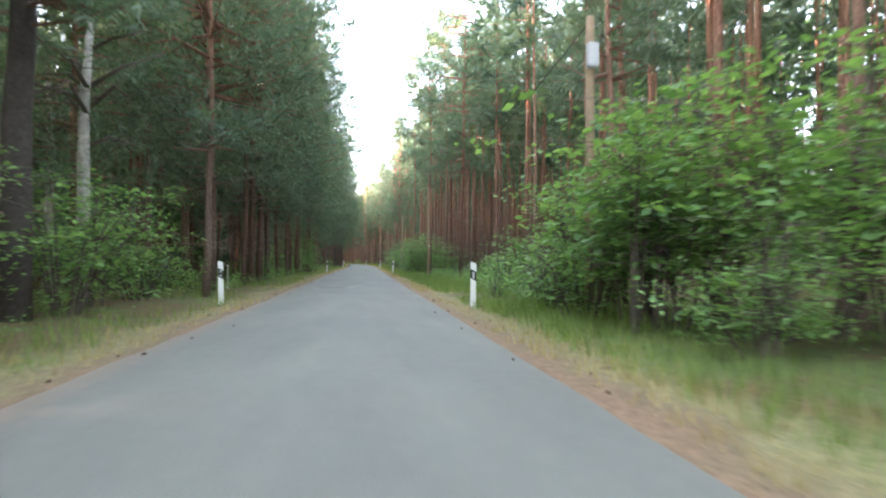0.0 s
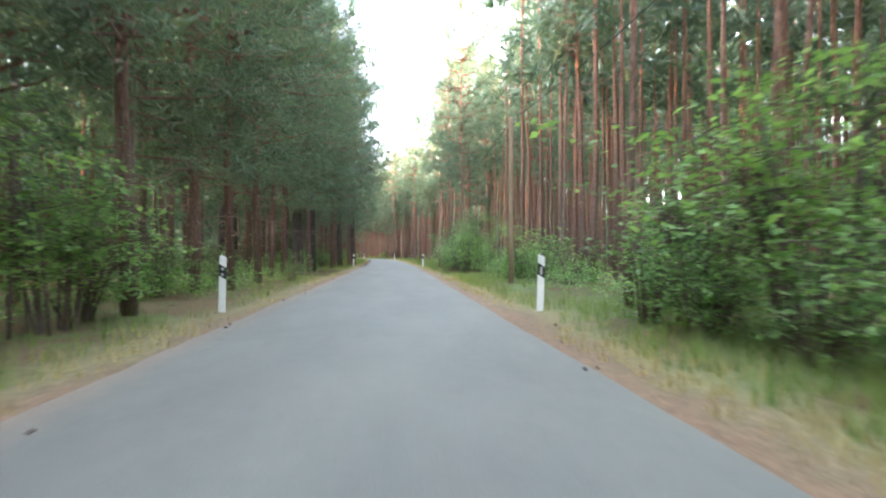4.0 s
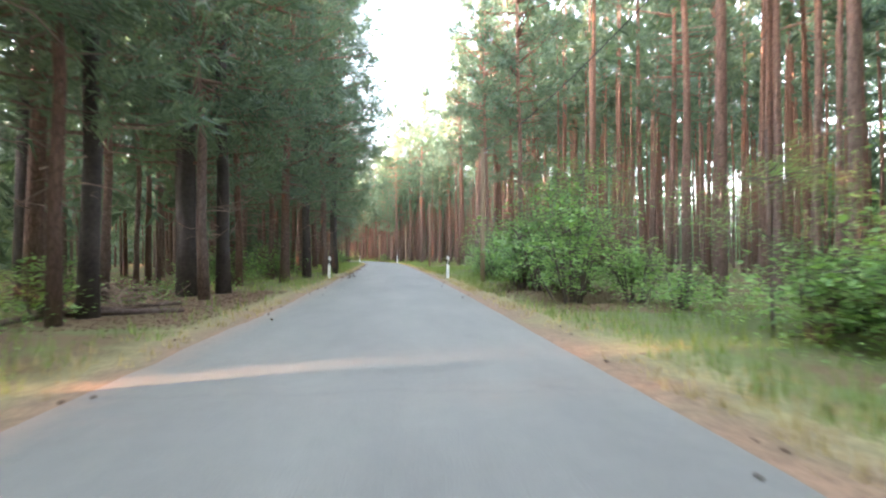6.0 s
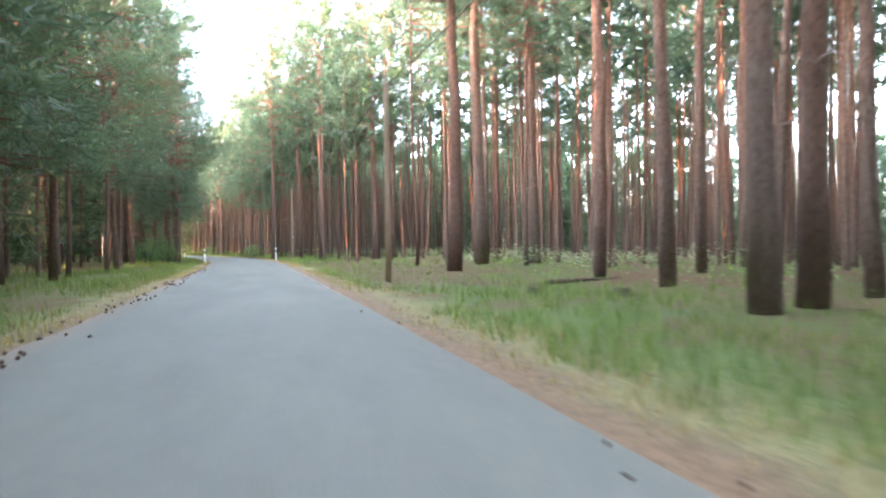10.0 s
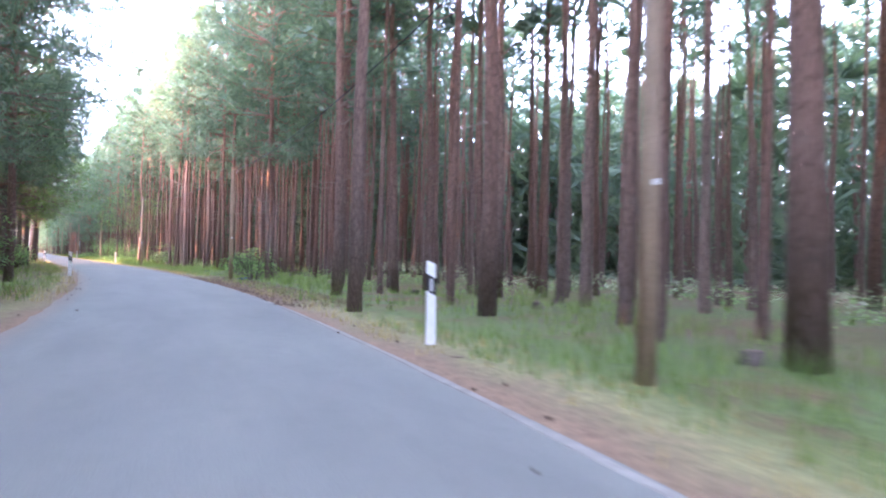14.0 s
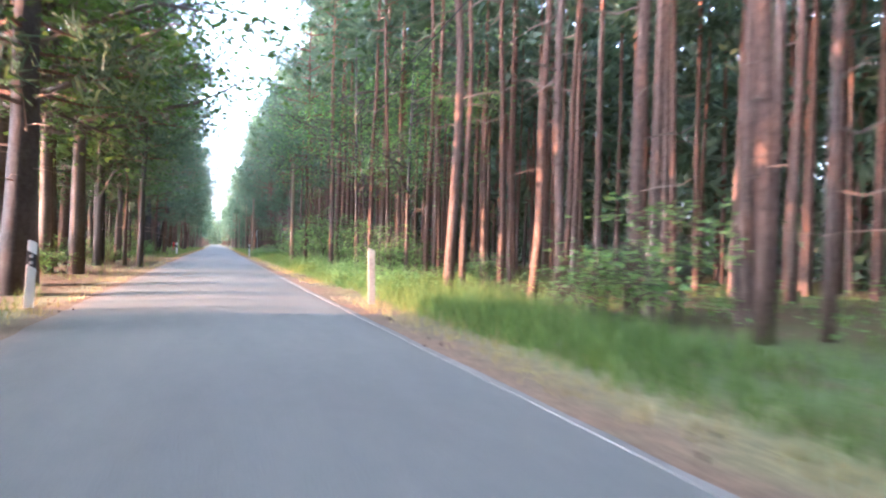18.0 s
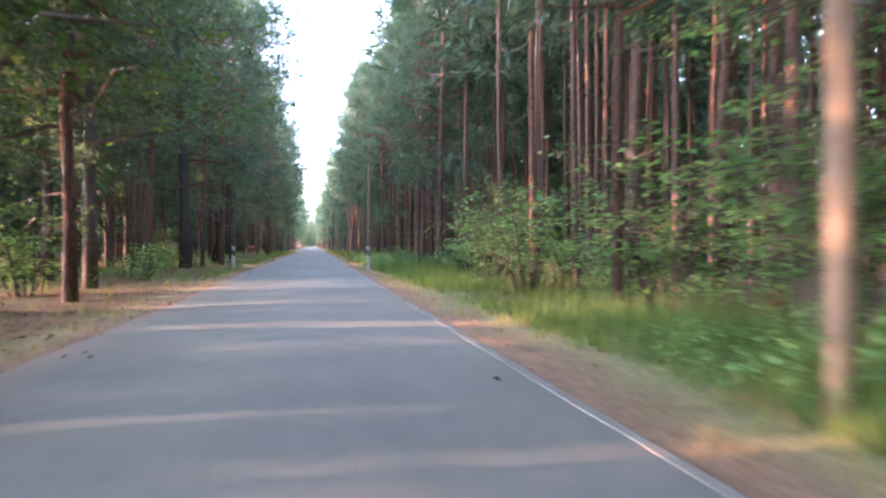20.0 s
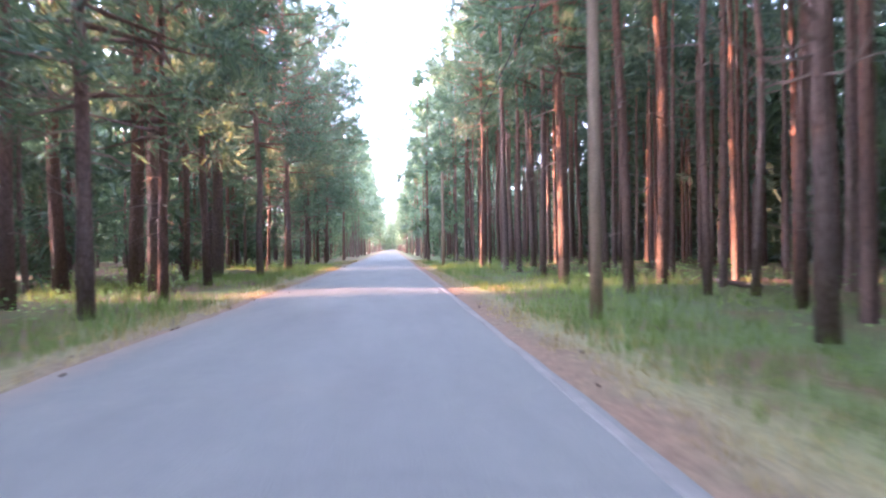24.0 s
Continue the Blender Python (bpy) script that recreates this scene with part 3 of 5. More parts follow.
PINES_RIGHT_C = [(177.3, 8.9, 0.08), (180.2, 5.4, 0.12), (180.9, 7.7, 0.12), (187.4, 6.8, 0.08), (188.8, 8.6, 0.10), (189.5, 15.5, 0.17), (194.5, 6.2, 0.08), (196.2, 8.8, 0.09), (198.5, 12.3, 0.10), (200.3, 5.9, 0.08), (201.2, 4.8, 0.09), (201.4, 8.4, 0.09), (201.6, 7.3, 0.13), (202.1, 9.6, 0.08), (203.9, 12.7, 0.12), (208.7, 6.9, 0.08), (208.8, 6.0, 0.13), (211.9, 6.4, 0.14), (212.5, 10.5, 0.11), (215.3, 6.3, 0.11), (219.3, 13.1, 0.18), (220.4, 7.9, 0.10), (222.1, 6.1, 0.08), (223.9, 7.0, 0.10), (225.8, 5.2, 0.09), (230.5, 4.6, 0.11), (231.2, 8.0, 0.14)]
PINES_RIGHT_D = [(233.7, 5.4, 0.08), (234.6, 14.5, 0.12), (244.7, 18.4, 0.23), (257.6, 5.6, 0.17), (260.6, 5.4, 0.11), (261.8, 7.6, 0.08), (268.0, 6.4, 0.16), (269.2, 7.8, 0.08), (273.0, 5.3, 0.10), (274.6, 7.9, 0.11), (275.5, 9.8, 0.11), (276.0, 12.7, 0.12), (281.5, 5.6, 0.10), (282.7, 7.2, 0.08), (284.9, 6.1, 0.10), (285.0, 4.6, 0.09), (291.3, 5.4, 0.13), (291.7, 10.1, 0.10), (294.2, 7.0, 0.12), (295.4, 8.1, 0.08), (297.8, 5.6, 0.11), (299.7, 7.1, 0.13), (301.5, 5.2, 0.14), (307.5, 8.4, 0.20), (308.6, 6.3, 0.20), (315.1, 7.4, 0.16), (322.6, 7.7, 0.20)]
PINES_LEFT_A = [(11.2, -5.25, 0.24), (27.4, -6.8, 0.17), (40.7, -7.4, 0.26), (49.3, -8.9, 0.26), (51.1, -4.7, 0.19), (51.6, -12.4, 0.26), (70.4, -5.9, 0.17), (77.2, -11.7, 0.26), (78.4, -5.2, 0.17), (83.0, -6.9, 0.11), (83.2, -8.8, 0.24), (84.6, -5.35, 0.30), (91.9, -4.0, 0.17), (93.1, -6.6, 0.12), (93.6, -13.6, 0.26), (97.9, -3.9, 0.20), (101.0, -3.3, 0.15), (103.6, -4.9, 0.26), (108.7, -3.4, 0.23), (115.9, -4.0, 0.16), (120.0, -5.8, 0.22), (157.3, -7.9, 0.26), (216.8, -3.55, 0.28), (226.7, -6.1, 0.26), (233.8, -3.7, 0.08), (241.0, -7.4, 0.24), (243.3, -4.1, 0.12)]
PINES_LEFT_B = [(260.8, -5.2, 0.26), (267.5, -6.7, 0.10), (270.9, -6.1, 0.26), (276.9, -6.5, 0.24), (286.2, -6.6, 0.21), (290.8, -8.1, 0.23), (295.8, -12.2, 0.26), (302.6, -8.1, 0.19), (311.5, -6.4, 0.22)]
# pines that get the near-black bark; all stand left of the road
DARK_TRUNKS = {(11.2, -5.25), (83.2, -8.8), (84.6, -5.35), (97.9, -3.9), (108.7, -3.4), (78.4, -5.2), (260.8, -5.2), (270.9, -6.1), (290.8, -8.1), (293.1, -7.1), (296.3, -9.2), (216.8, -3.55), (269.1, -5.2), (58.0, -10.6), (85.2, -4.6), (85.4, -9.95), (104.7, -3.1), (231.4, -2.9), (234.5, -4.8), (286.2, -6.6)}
PINES_BETWEEN = [(30.3, 8.0, 0.17), (23.6, 8.75, 0.13), (21.0, 8.2, 0.13), (38.1, 8.4, 0.13), (28.0, -8.7, 0.20), (58.0, -10.6, 0.24), (60.0, -5.4, 0.14), (71.9, -8.7, 0.17), (71.1, 7.95, 0.15), (71.4, 7.2, 0.09), (67.6, 8.0, 0.09), (81.2, -7.6, 0.2),
                 (85.2, -4.6, 0.19), (85.4, -9.95, 0.22), (104.7, -3.1, 0.15), (169.9, 7.9, 0.14), (167.1, 7.3, 0.11), (169.7, 13.4, 0.16), (178.7, 4.85, 0.11), (186.6, 8.5, 0.11), (189.7, 7.6, 0.12), (186.8, 14.8, 0.13), (181.1, 13.5, 0.17),
                 (180.1, 16.0, 0.12), (207.3, 6.3, 0.11), (197.6, 8.4, 0.09), (197.0, 8.9, 0.13), (213.2, 5.8, 0.10), (218.0, 5.75, 0.06), (224.0, 5.5, 0.07), (231.4, -2.9, 0.12), (234.5, -4.8, 0.2), (293.1, -7.1, 0.26), (296.3, -9.2, 0.22),
                 (303.3, -6.45, 0.19), (302.1, -5.5, 0.17), (322.0, -5.25, 0.2), (296.6, 6.7, 0.10), (296.2, 7.4, 0.08), (274.8, 7.4, 0.13), (273.3, 10.9, 0.09)]
# spots kept free for other things
RESERVED = [(270.9, -6.1), (288.5, -5.0), (287.0, -4.6), (285.4, -4.4), (283.5, -4.6), (277.0, 4.2), (80.0, -5.3), (24.7, -4.6), (179.2, 4.2), (15.6, -5.95)]
KNOWN = [*PINES_RIGHT_A, *PINES_RIGHT_B, *PINES_RIGHT_C, *PINES_RIGHT_D, *PINES_LEFT_A, *PINES_LEFT_B, *PINES_BETWEEN]
taken = list(RESERVED)


def clear_of(s, d, gap):
    return all((s - a) ** 2 + (d - b) ** 2 > gap * gap for a, b in taken)


def pine(s, d, radius, rng):
    dark_trunk = (s, d) in DARK_TRUNKS
    if d > 0 and (s < 108 or s > 165):
        radius = min(radius, 0.135) * 0.92
    kits = TALL if radius > 0.2 else STAND
    if (d < 0 and d > -7.5 and s < 160) or (0 < d < 6 and 235 < s) or (d < 0 and d > -6):
        kits = WIDE if -7.5 < d < 0 else EDGE
    if 262 < s < 288 and -15 < d < -9:
        kits = WIDE
    if 108 < s < 168 and d > 0:
        kits = TALL
    if 86 < s < 108 and 5 < d < 12:
        kits = LUSH
    if 168 < s < 196 and 0 < d < 6.5 or 14 < s < 40 and 4.5 < d < 8 or s > 285 and 0 < d < 6.5:
        kits = LUSH
    kit = kits[rng.randint(len(kits))]
    size = rng.uniform(0.92, 1.1)
    old = "tall old" if kits is TALL else "slender" if radius < 0.13 else "straight"
    old = "blackish-barked" if dark_trunk else old
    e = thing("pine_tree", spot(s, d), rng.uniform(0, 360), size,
              f"{old} Scots pine, " + ("" if dark_trunk else "reddish brown bark, ") + ("low hanging green branches" if kits is EDGE or kits is WIDE or kits is LUSH else "bare trunk and high crown"), "tree", "pines along the road")
    child("trunk", pine_trunk(kit, radius / size, BLACKISH_BARK if dark_trunk else BARK), e)
    for at, a, r, tilt in kit["dead"][:13 if 0 < d < 7.5 and s > 165 else 9 if abs(d) < 9 else 5]:
        child("dead_branch", DEAD[rng.randint(4)], e, "", pose(*at, 0, tilt, a) @ Matrix.Scale(r, 4))
    child("crown", kit["crown"], e, "dark green needle crown")
    taken.append((s, d))
    return e


def leaning_pine(s, d, radius, angle, rng):
    e = pine(s, d, radius, rng)
    forward = Vector((*[float(np.interp(s, LINE_S, AHEAD[:, k])) for k in (0, 1)], 0.0))
    at = e.matrix_world.translation.copy()
    e.matrix_world = Matrix.Translation(at) @ Matrix.Rotation(radians(angle), 4, forward) @ Matrix.Translation(-at) @ e.matrix_world
    tagged(e, "thick dark pine that leans towards the road", "tree", "pines along the road")


rng = np.random.RandomState(7)
leaning_pine(269.1, -5.2, 0.19, 9.5, rng)
for s, d, r in KNOWN:
    if clear_of(s, d, 0.5):
        pine(s, d, r, rng)
added = 0
while added < 95:
    side = rng.choice((-1, 1))
    s, d = rng.uniform(-8, 345), side * rng.uniform(4.6, 11.0)
    if side > 0 and (100 < s < 150 and d < 7 or 275 < s < 284 or s < 14 and d < 8) or side < 0 and (104 < s < 152 and d > -6.5 or 275 < s < 284):
        continue
    if clear_of(s, d, 1.7 if side > 0 and s > 165 else 2.3):
        pine(s, d, rng.uniform(0.075, 0.125), rng)
        added += 1

added = 0
while added < 44:
    s, d = rng.uniform(18, 300), rng.uniform(-7.4, -4.1)
    if clear_of(s, d, 2.4) and not 275 < s < 284 and not (104 < s < 152 and d > -6.2) and not 194 < s < 248:
        pine(s, d, rng.uniform(0.09, 0.15), rng)
        added += 1

# pines added around and behind the start, mostly out of view, to shade the left
for s, d in ((-12.0, -6.5), (-7.0, -5.2), (-3.0, -7.2), (1.5, -5.4), (5.5, -6.6), (8.0, -8.6), (14.0, -8.4), (19.5, -7.8), (-16.0, -5.0), (-20.0, -7.0)):
    if clear_of(s, d, 1.2):
        pine(s, d, rng.uniform(0.11, 0.16), rng)
for s in (*range(22, 62, 5), *range(62, 100, 7), *range(165, 194, 6), *range(287, 345, 6)):
    s, d = s + rng.uniform(-1.2, 1.2), rng.uniform(-5.0, -4.3)
    if clear_of(s, d, 1.3):
        pine(s, d, rng.uniform(0.10, 0.14), rng)

# wide pines added across the track opening to keep low sun off the road
for s, d in ((266.5, -9.6), (269.5, -11.5), (273.0, -10.2), (276.0, -12.6), (279.5, -11.0), (282.5, -9.4), (285.0, -12.0), (271.5, -14.5), (281.0, -14.0)):
    if clear_of(s, d, 1.2):
        pine(s, d, rng.uniform(0.12, 0.2), rng)

# ---- the woods behind, one mesh for each side ----
def wood_kit(seed, height, crown_from, spread, needles, length, width, step=1.1):
    trunk, limbs, dead, tri = pine_shape(seed, height, crown_from, spread, tufts=3, needles=needles, length=length, width=width, step=step)
    v, f = tube([p for p, _ in trunk[::3]] + [trunk[-1][0]], [r * 0.098 for _, r in trunk[::3]] + [0.02], 6)
    quads = [q for q in f if len(q) == 4]
    bark_tris = np.array([(a, b, c) for a, b, c, _ in quads] + [(a, c, d) for a, _, c, d in quads])
    v = np.array([tuple(p) for p in v])
    verts = np.vstack([v, tri])
    tris = np.vstack([bark_tris, np.arange(len(tri)).reshape(-1, 3) + len(v)])
    slots = np.r_[np.zeros(len(bark_tris)), np.ones(len(tri) // 3)]
    return verts, tris, slots


def woods(name, label, kits, places, rng, low=0.85, high=1.15, mats=None):
    all_v, all_t, all_m, n = [], [], [], 0
    xyz = spot(places[:, 0], places[:, 1])
    which = rng.randint(0, len(kits), len(places))
    for k, (v, t, m) in enumerate(kits):
        p = xyz[which == k]
        a, sc = rng.uniform(0, 2 * math.pi, len(p)), rng.uniform(low, high, len(p))
        girth = rng.uniform(0.75, 1.25, len(p))
        c, s = np.cos(a)[:, None], np.sin(a)[:, None]
        x, y, z = v[:, 0][None] * girth[:, None], v[:, 1][None] * girth[:, None], v[:, 2][None]
        w = np.stack([(x * c - y * s) * sc[:, None], (x * s + y * c) * sc[:, None], z * sc[:, None] + 0 * c], -1) + p[:, None, :]
        all_v.append(w.reshape(-1, 3))
        all_t.append((t[None] + (n + np.arange(len(p)) * len(v))[:, None, None]).reshape(-1, 3))
        all_m.append(np.tile(m, len(p)))
        n += len(p) * len(v)
    me = triangle_mesh(name, np.vstack(all_v), np.vstack(all_t), mats or [BARK_WOODS, NEEDLES], np.concatenate(all_m))
    return tagged(new(name, me), label, "woods", kind="stuff")


def scatter(rng, count, s_range, d_range, gap, keep=None):
    """Places with a least distance, on a grid of cells."""
    cells, out = {}, []
    for s, d in taken:
        cells.setdefault((int(s // gap), int(d // gap)), []).append((s, d))
    for _ in range(count * 4):
        if len(out) >= count:
            break
        s, d = rng.uniform(*s_range), rng.uniform(*d_range)
        if keep is not None and not keep(s, d):
            continue
        i, j = int(s // gap), int(d // gap)
        if any((s - a) ** 2 + (d - b) ** 2 < gap * gap for u in (-1, 0, 1) for v in (-1, 0, 1) for a, b in cells.get((i + u, j + v), ())):
            continue
        cells.setdefault((i, j), []).append((s, d))
        out.append((s, d))
    return np.array(out)


FAR_KITS = [wood_kit(71 + k, 16.5 + k * 0.7, 8.6 + (k % 2), 2.1, 6, 0.85, 0.16, 1.3) for k in range(4)]
# gaps on the shaded side through which the low sun reaches the road: metres along, half width
WINDOWS = ((71.9, 1.7), (151.0, 2.0), (265.0, 2.4), (300.4, 2.4), (318, 2.5))


def sunward(s, d):
    """Where along the road a tree at (s, d) throws its shadow."""
    return s - 0.29 * max(0.0, min(1.0, (205 - s) / 45)) * d


def shaded(s, d, kept=0.19):
    at = sunward(s, d)
    kept *= 0.45 if 213.5 < at < 232 else 1.0
    return (not 184 < at < 250 or (s * 7.3 + d * 3.1) % 1.0 < kept) and all(abs(at - c) > w for c, w in WINDOWS)


def belted(s, d):
    at = sunward(s, d)
    return not 184 < at < 250 and all(abs(at - c) > w for c, w in WINDOWS)


THIN_KITS = [wood_kit(77 + k, 12.0 + k * 0.8, 9.6, 1.0, 4, 0.7, 0.14, 1.3) for k in range(3)]
LOW_KITS = [wood_kit(85 + k, 11.0 + k, 0.8, 2.6, 14, 0.6, 0.10, 0.7) for k in range(2)]
OPEN_KITS = [wood_kit(171 + k, 18.5 + k * 0.7, 9.6 + (k % 2) * 1.4, 2.0, 5, 0.85, 0.16, 1.5) for k in range(4)]
YOUNG_KITS = [wood_kit(91 + k, 7.0 + k, 0.3, 1.9, 5, 1.2, 0.24, 1.3) for k in range(2)]
DENSE_KITS = [wood_kit(95 + k, 11.0 + k * 1.5, 0.6, 2.1, 5, 1.5, 0.27, 1.5) for k in range(3)]
SHADY_KITS = [wood_kit(81 + k, 15.0 + k, 2.6 + (k % 2) * 1.2, 2.5, 6, 0.9, 0.18, 1.35) for k in range(4)]
rng = np.random.RandomState(21)
woods("pine_wood_dense", "dense stand of thin reddish pine trunks behind the verge", FAR_KITS,
      scatter(rng, 790, (150, 345), (5.6, 18), 1.5, lambda s, d: not (277.5 < s < 282.5 and d < 16) and (s > 184 or d < 10)), rng)
woods("thin_pine_stand", "stand of thin close-set pines behind the clearing", THIN_KITS, scatter(rng, 230, (146, 192), (11, 34), 1.6), rng, 0.85, 1.1)
woods("deep_pine_wood", "deeper part of the pine wood where branches reach low", SHADY_KITS, scatter(rng, 300, (186, 345), (16, 27), 2.4), rng)
woods("pine_wood_open", "open stand of tall pines with sky between the trunks", FAR_KITS,
      scatter(rng, 540, (-12, 84), (6.8, 34), 1.95), rng, 0.95, 1.2)
woods("pine_wood_clearing", "tall thin-crowned pines with bright sky between the trunks", OPEN_KITS,
      np.vstack([scatter(rng, 150, (82, 106), (9.0, 42), 2.1), scatter(rng, 460, (104, 158), (11, 48), 1.95)]), rng, 0.95, 1.2)
woods("pine_wood_shady", "dark shady pine wood on the evening side of the road", FAR_KITS,
      np.vstack([scatter(rng, 170, (-15, 165), (-14, -6.5), 2.2), scatter(rng, 190, (165, 345), (-32, -6.5), 2.6, lambda s, d: not (277.5 < s < 282.5 and d > -13) and (not 180 < s < 250 or rng.uniform() < (0.3 if 212 < s < 234 else 0.45)) and all(abs(s - c) > 0.8 for c, _ in WINDOWS))]), rng)
# carried back to -42 m, out of view, so that low sun is blocked there
woods("shady_conifers", "dark conifers with low branches on the shaded side of the road", SHADY_KITS,
      np.vstack([scatter(rng, 345, (-42, 165), (-26, -8.5), 2.5, shaded), scatter(rng, 290, (165, 345), (-26, -8.0), 2.4, lambda s, d: shaded(s, d) and not (273 < s < 282 and d > -14))]), rng)
woods("low_branched_conifers", "dark conifers with branches down to the grass", LOW_KITS, np.vstack([scatter(rng, 34, (110, 168), (-14, -8.0), 2.4), scatter(rng, 16, (6, 44), (-16, -9.0), 2.4), scatter(rng, 26, (286, 345), (-15, -9.0), 2.6, shaded), scatter(rng, 8, (252, 272), (-15, -9.5), 2.6, shaded)]), rng)
woods("pine_wood_distant", "distant pines that line the straight road", FAR_KITS,
      np.vstack([scatter(rng, 130, (345, 600), (3.6, 15), 3.0), scatter(rng, 130, (345, 600), (-15, -3.6), 3.0)]), rng)
woods("roadside_conifers_distant", "distant low-branched conifers that close in on the straight road", SHADY_KITS,
      np.vstack([scatter(rng, 90, (330, 600), (3.5, 7.5), 3.0), scatter(rng, 100, (330, 600), (-7.5, -3.4), 3.0)]), rng)
woods("young_pine_thicket", "thicket of young pines beyond the open stand", YOUNG_KITS, np.vstack([scatter(rng, 170, (86, 205), (44, 58), 2.6), scatter(rng, 90, (30, 90), (42, 52), 2.6)]), rng, 0.45, 0.8)
woods("far_wood_edge", "far edge of the wood seen between the trunks", DENSE_KITS, np.vstack([scatter(rng, 110, (88, 130), (38, 50), 2.4), scatter(rng, 110, (112, 172), (50, 64), 2.6), scatter(rng, 100, (318, 430), (17, 32), 3.0)]), rng, 0.65, 0.95)
# added low thicket: shades the asphalt but lets sun reach the trunks opposite
woods("shade_thicket", "added thicket of young conifers that keeps low sun off the road", YOUNG_KITS,
      scatter(rng, 210, (174, 216), (-28, -18), 1.35, lambda s, d: 179 < sunward(s, d) < 212.5), rng, 0.6, 0.85)
# added belt, hidden behind the woods, that stops stray low sun outside the WINDOWS
woods("conifer_belt", "added unseen belt of dense conifers that blocks the low sun", DENSE_KITS,
      scatter(rng, 350, (-60, 350), (-58, -44), 3.0, belted), rng, 0.9, 1.2)
woods("dense_conifer_edge", "dense conifers with low branches that close the woods", DENSE_KITS,
      np.vstack([scatter(rng, 220, (-40, 96), (28, 40), 2.7), scatter(rng, 160, (184, 400), (30, 40), 3.2), scatter(rng, 310, (186, 345), (20, 30), 2.8), scatter(rng, 120, (160, 200), (36, 50), 2.8), scatter(rng, 90, (166, 190), (24, 38), 2.5), scatter(rng, 350, (-80, 172), (-42, -26), 2.7, shaded),
                 scatter(rng, 260, (172, 400), (-42, -26), 2.8, lambda s, d: shaded(s, d, 0.08)),
                 scatter(rng, 130, (345, 640), (5.5, 18), 3.0), scatter(rng, 150, (345, 640), (-20, -5.5), 3.0), scatter(rng, 60, (600, 640), (-30, 30), 3.0)]), rng)

# ---- leafy bushes ----
def leaves_at(rng, centres, count, radius, flat, size):
    """Folded pointed leaves round centres; flat below 1 spreads them in level sprays."""
    n = len(centres) * count
    c = np.repeat(np.asarray(centres), count, 0) + rng.normal(size=(n, 3)) * radius * np.array([1, 1, flat])
    a = rng.uniform(0, 2 * math.pi, n)
    droop = rng.uniform(-0.6, 0.25, n)
    way = np.stack([np.cos(a), np.sin(a), droop], 1)
    side = np.stack([-np.sin(a), np.cos(a), rng.uniform(-0.5, 0.5, n)], 1)
    ln = size * rng.uniform(0.6, 1.3, (n, 1))
    tip, l, r = c + way * ln, c + way * ln * 0.45 + side * ln * 0.33, c + way * ln * 0.45 - side * ln * 0.33
    l[:, 2] += 0.06 * ln[:, 0]
    r[:, 2] += 0.06 * ln[:, 0]
    verts = np.stack([c, l, tip, r], 1).reshape(-1, 3)
    b = np.arange(n)[:, None] * 4
    return verts, np.vstack([b + [0, 1, 2], b + [0, 2, 3]])


def bush_kit(seed, radius, height, sprays, per, leaf=0.11):
    rng = np.random.RandomState(seed)
    main, stems, centres = [], [], []
    for _ in range(11):
        a, r = rng.uniform(0, 2 * math.pi), radius * rng.uniform(0.25, 0.95)
        top = height * rng.uniform(0.6, 1.0) * (1.12 - 0.45 * r / radius)
        foot = np.array([math.cos(a), math.sin(a), 0]) * 0.22 * radius * rng.uniform(0.3, 1)
        foot[2] = -0.08
        tip = np.array([math.cos(a) * r, math.sin(a) * r, top])
        mid = foot * 0.55 + tip * 0.45 + np.array([0, 0, 0.16 * height])
        main.append(((foot, mid, tip), (0.026, 0.018, 0.006)))
        for _ in range(sprays // 11):
            f = rng.uniform(0.25, 1.0)
            p = foot * (1 - f) ** 2 + mid * 2 * f * (1 - f) + tip * f * f
            q = p + np.array([rng.normal() * 0.3, rng.normal() * 0.3, rng.normal() * 0.14]) * radius * 0.8
            q[2] = max(q[2], 0.15)
            centres.append(q)
            stems.append(((p, (p + q) / 2 + np.array([0, 0, 0.04]), q), (0.009, 0.007, 0.003)))
    v, t = leaves_at(rng, centres, per, 0.22, 0.28, leaf)
    return [mesh_of("stem", *tubes([m], 5), [DARK_BARK]) for m in main], with_wood("foliage", v, t, LEAVES, stems, DARK_BARK, 3)


BUSHES = [bush_kit(101, 1.7, 2.6, 110, 15, 0.125), bush_kit(102, 1.4, 2.2, 99, 14, 0.12), bush_kit(103, 1.9, 3.4, 132, 16, 0.13), bush_kit(104, 1.0, 1.5, 66, 12, 0.115), bush_kit(105, 0.8, 1.1, 55, 10, 0.1)]


def bush(s, d, kit, size, rng):
    e = thing("leafy_bush", spot(s, d), rng.uniform(0, 360), size,
              ("tall spreading" if kit == 2 else "low" if kit > 2 else "dense") + " bright green leafy bush under the pines", "bush", "bushes beside the road")
    for me in BUSHES[kit][0]:
        child("stem", me, e)
    child("foliage", BUSHES[kit][1], e)


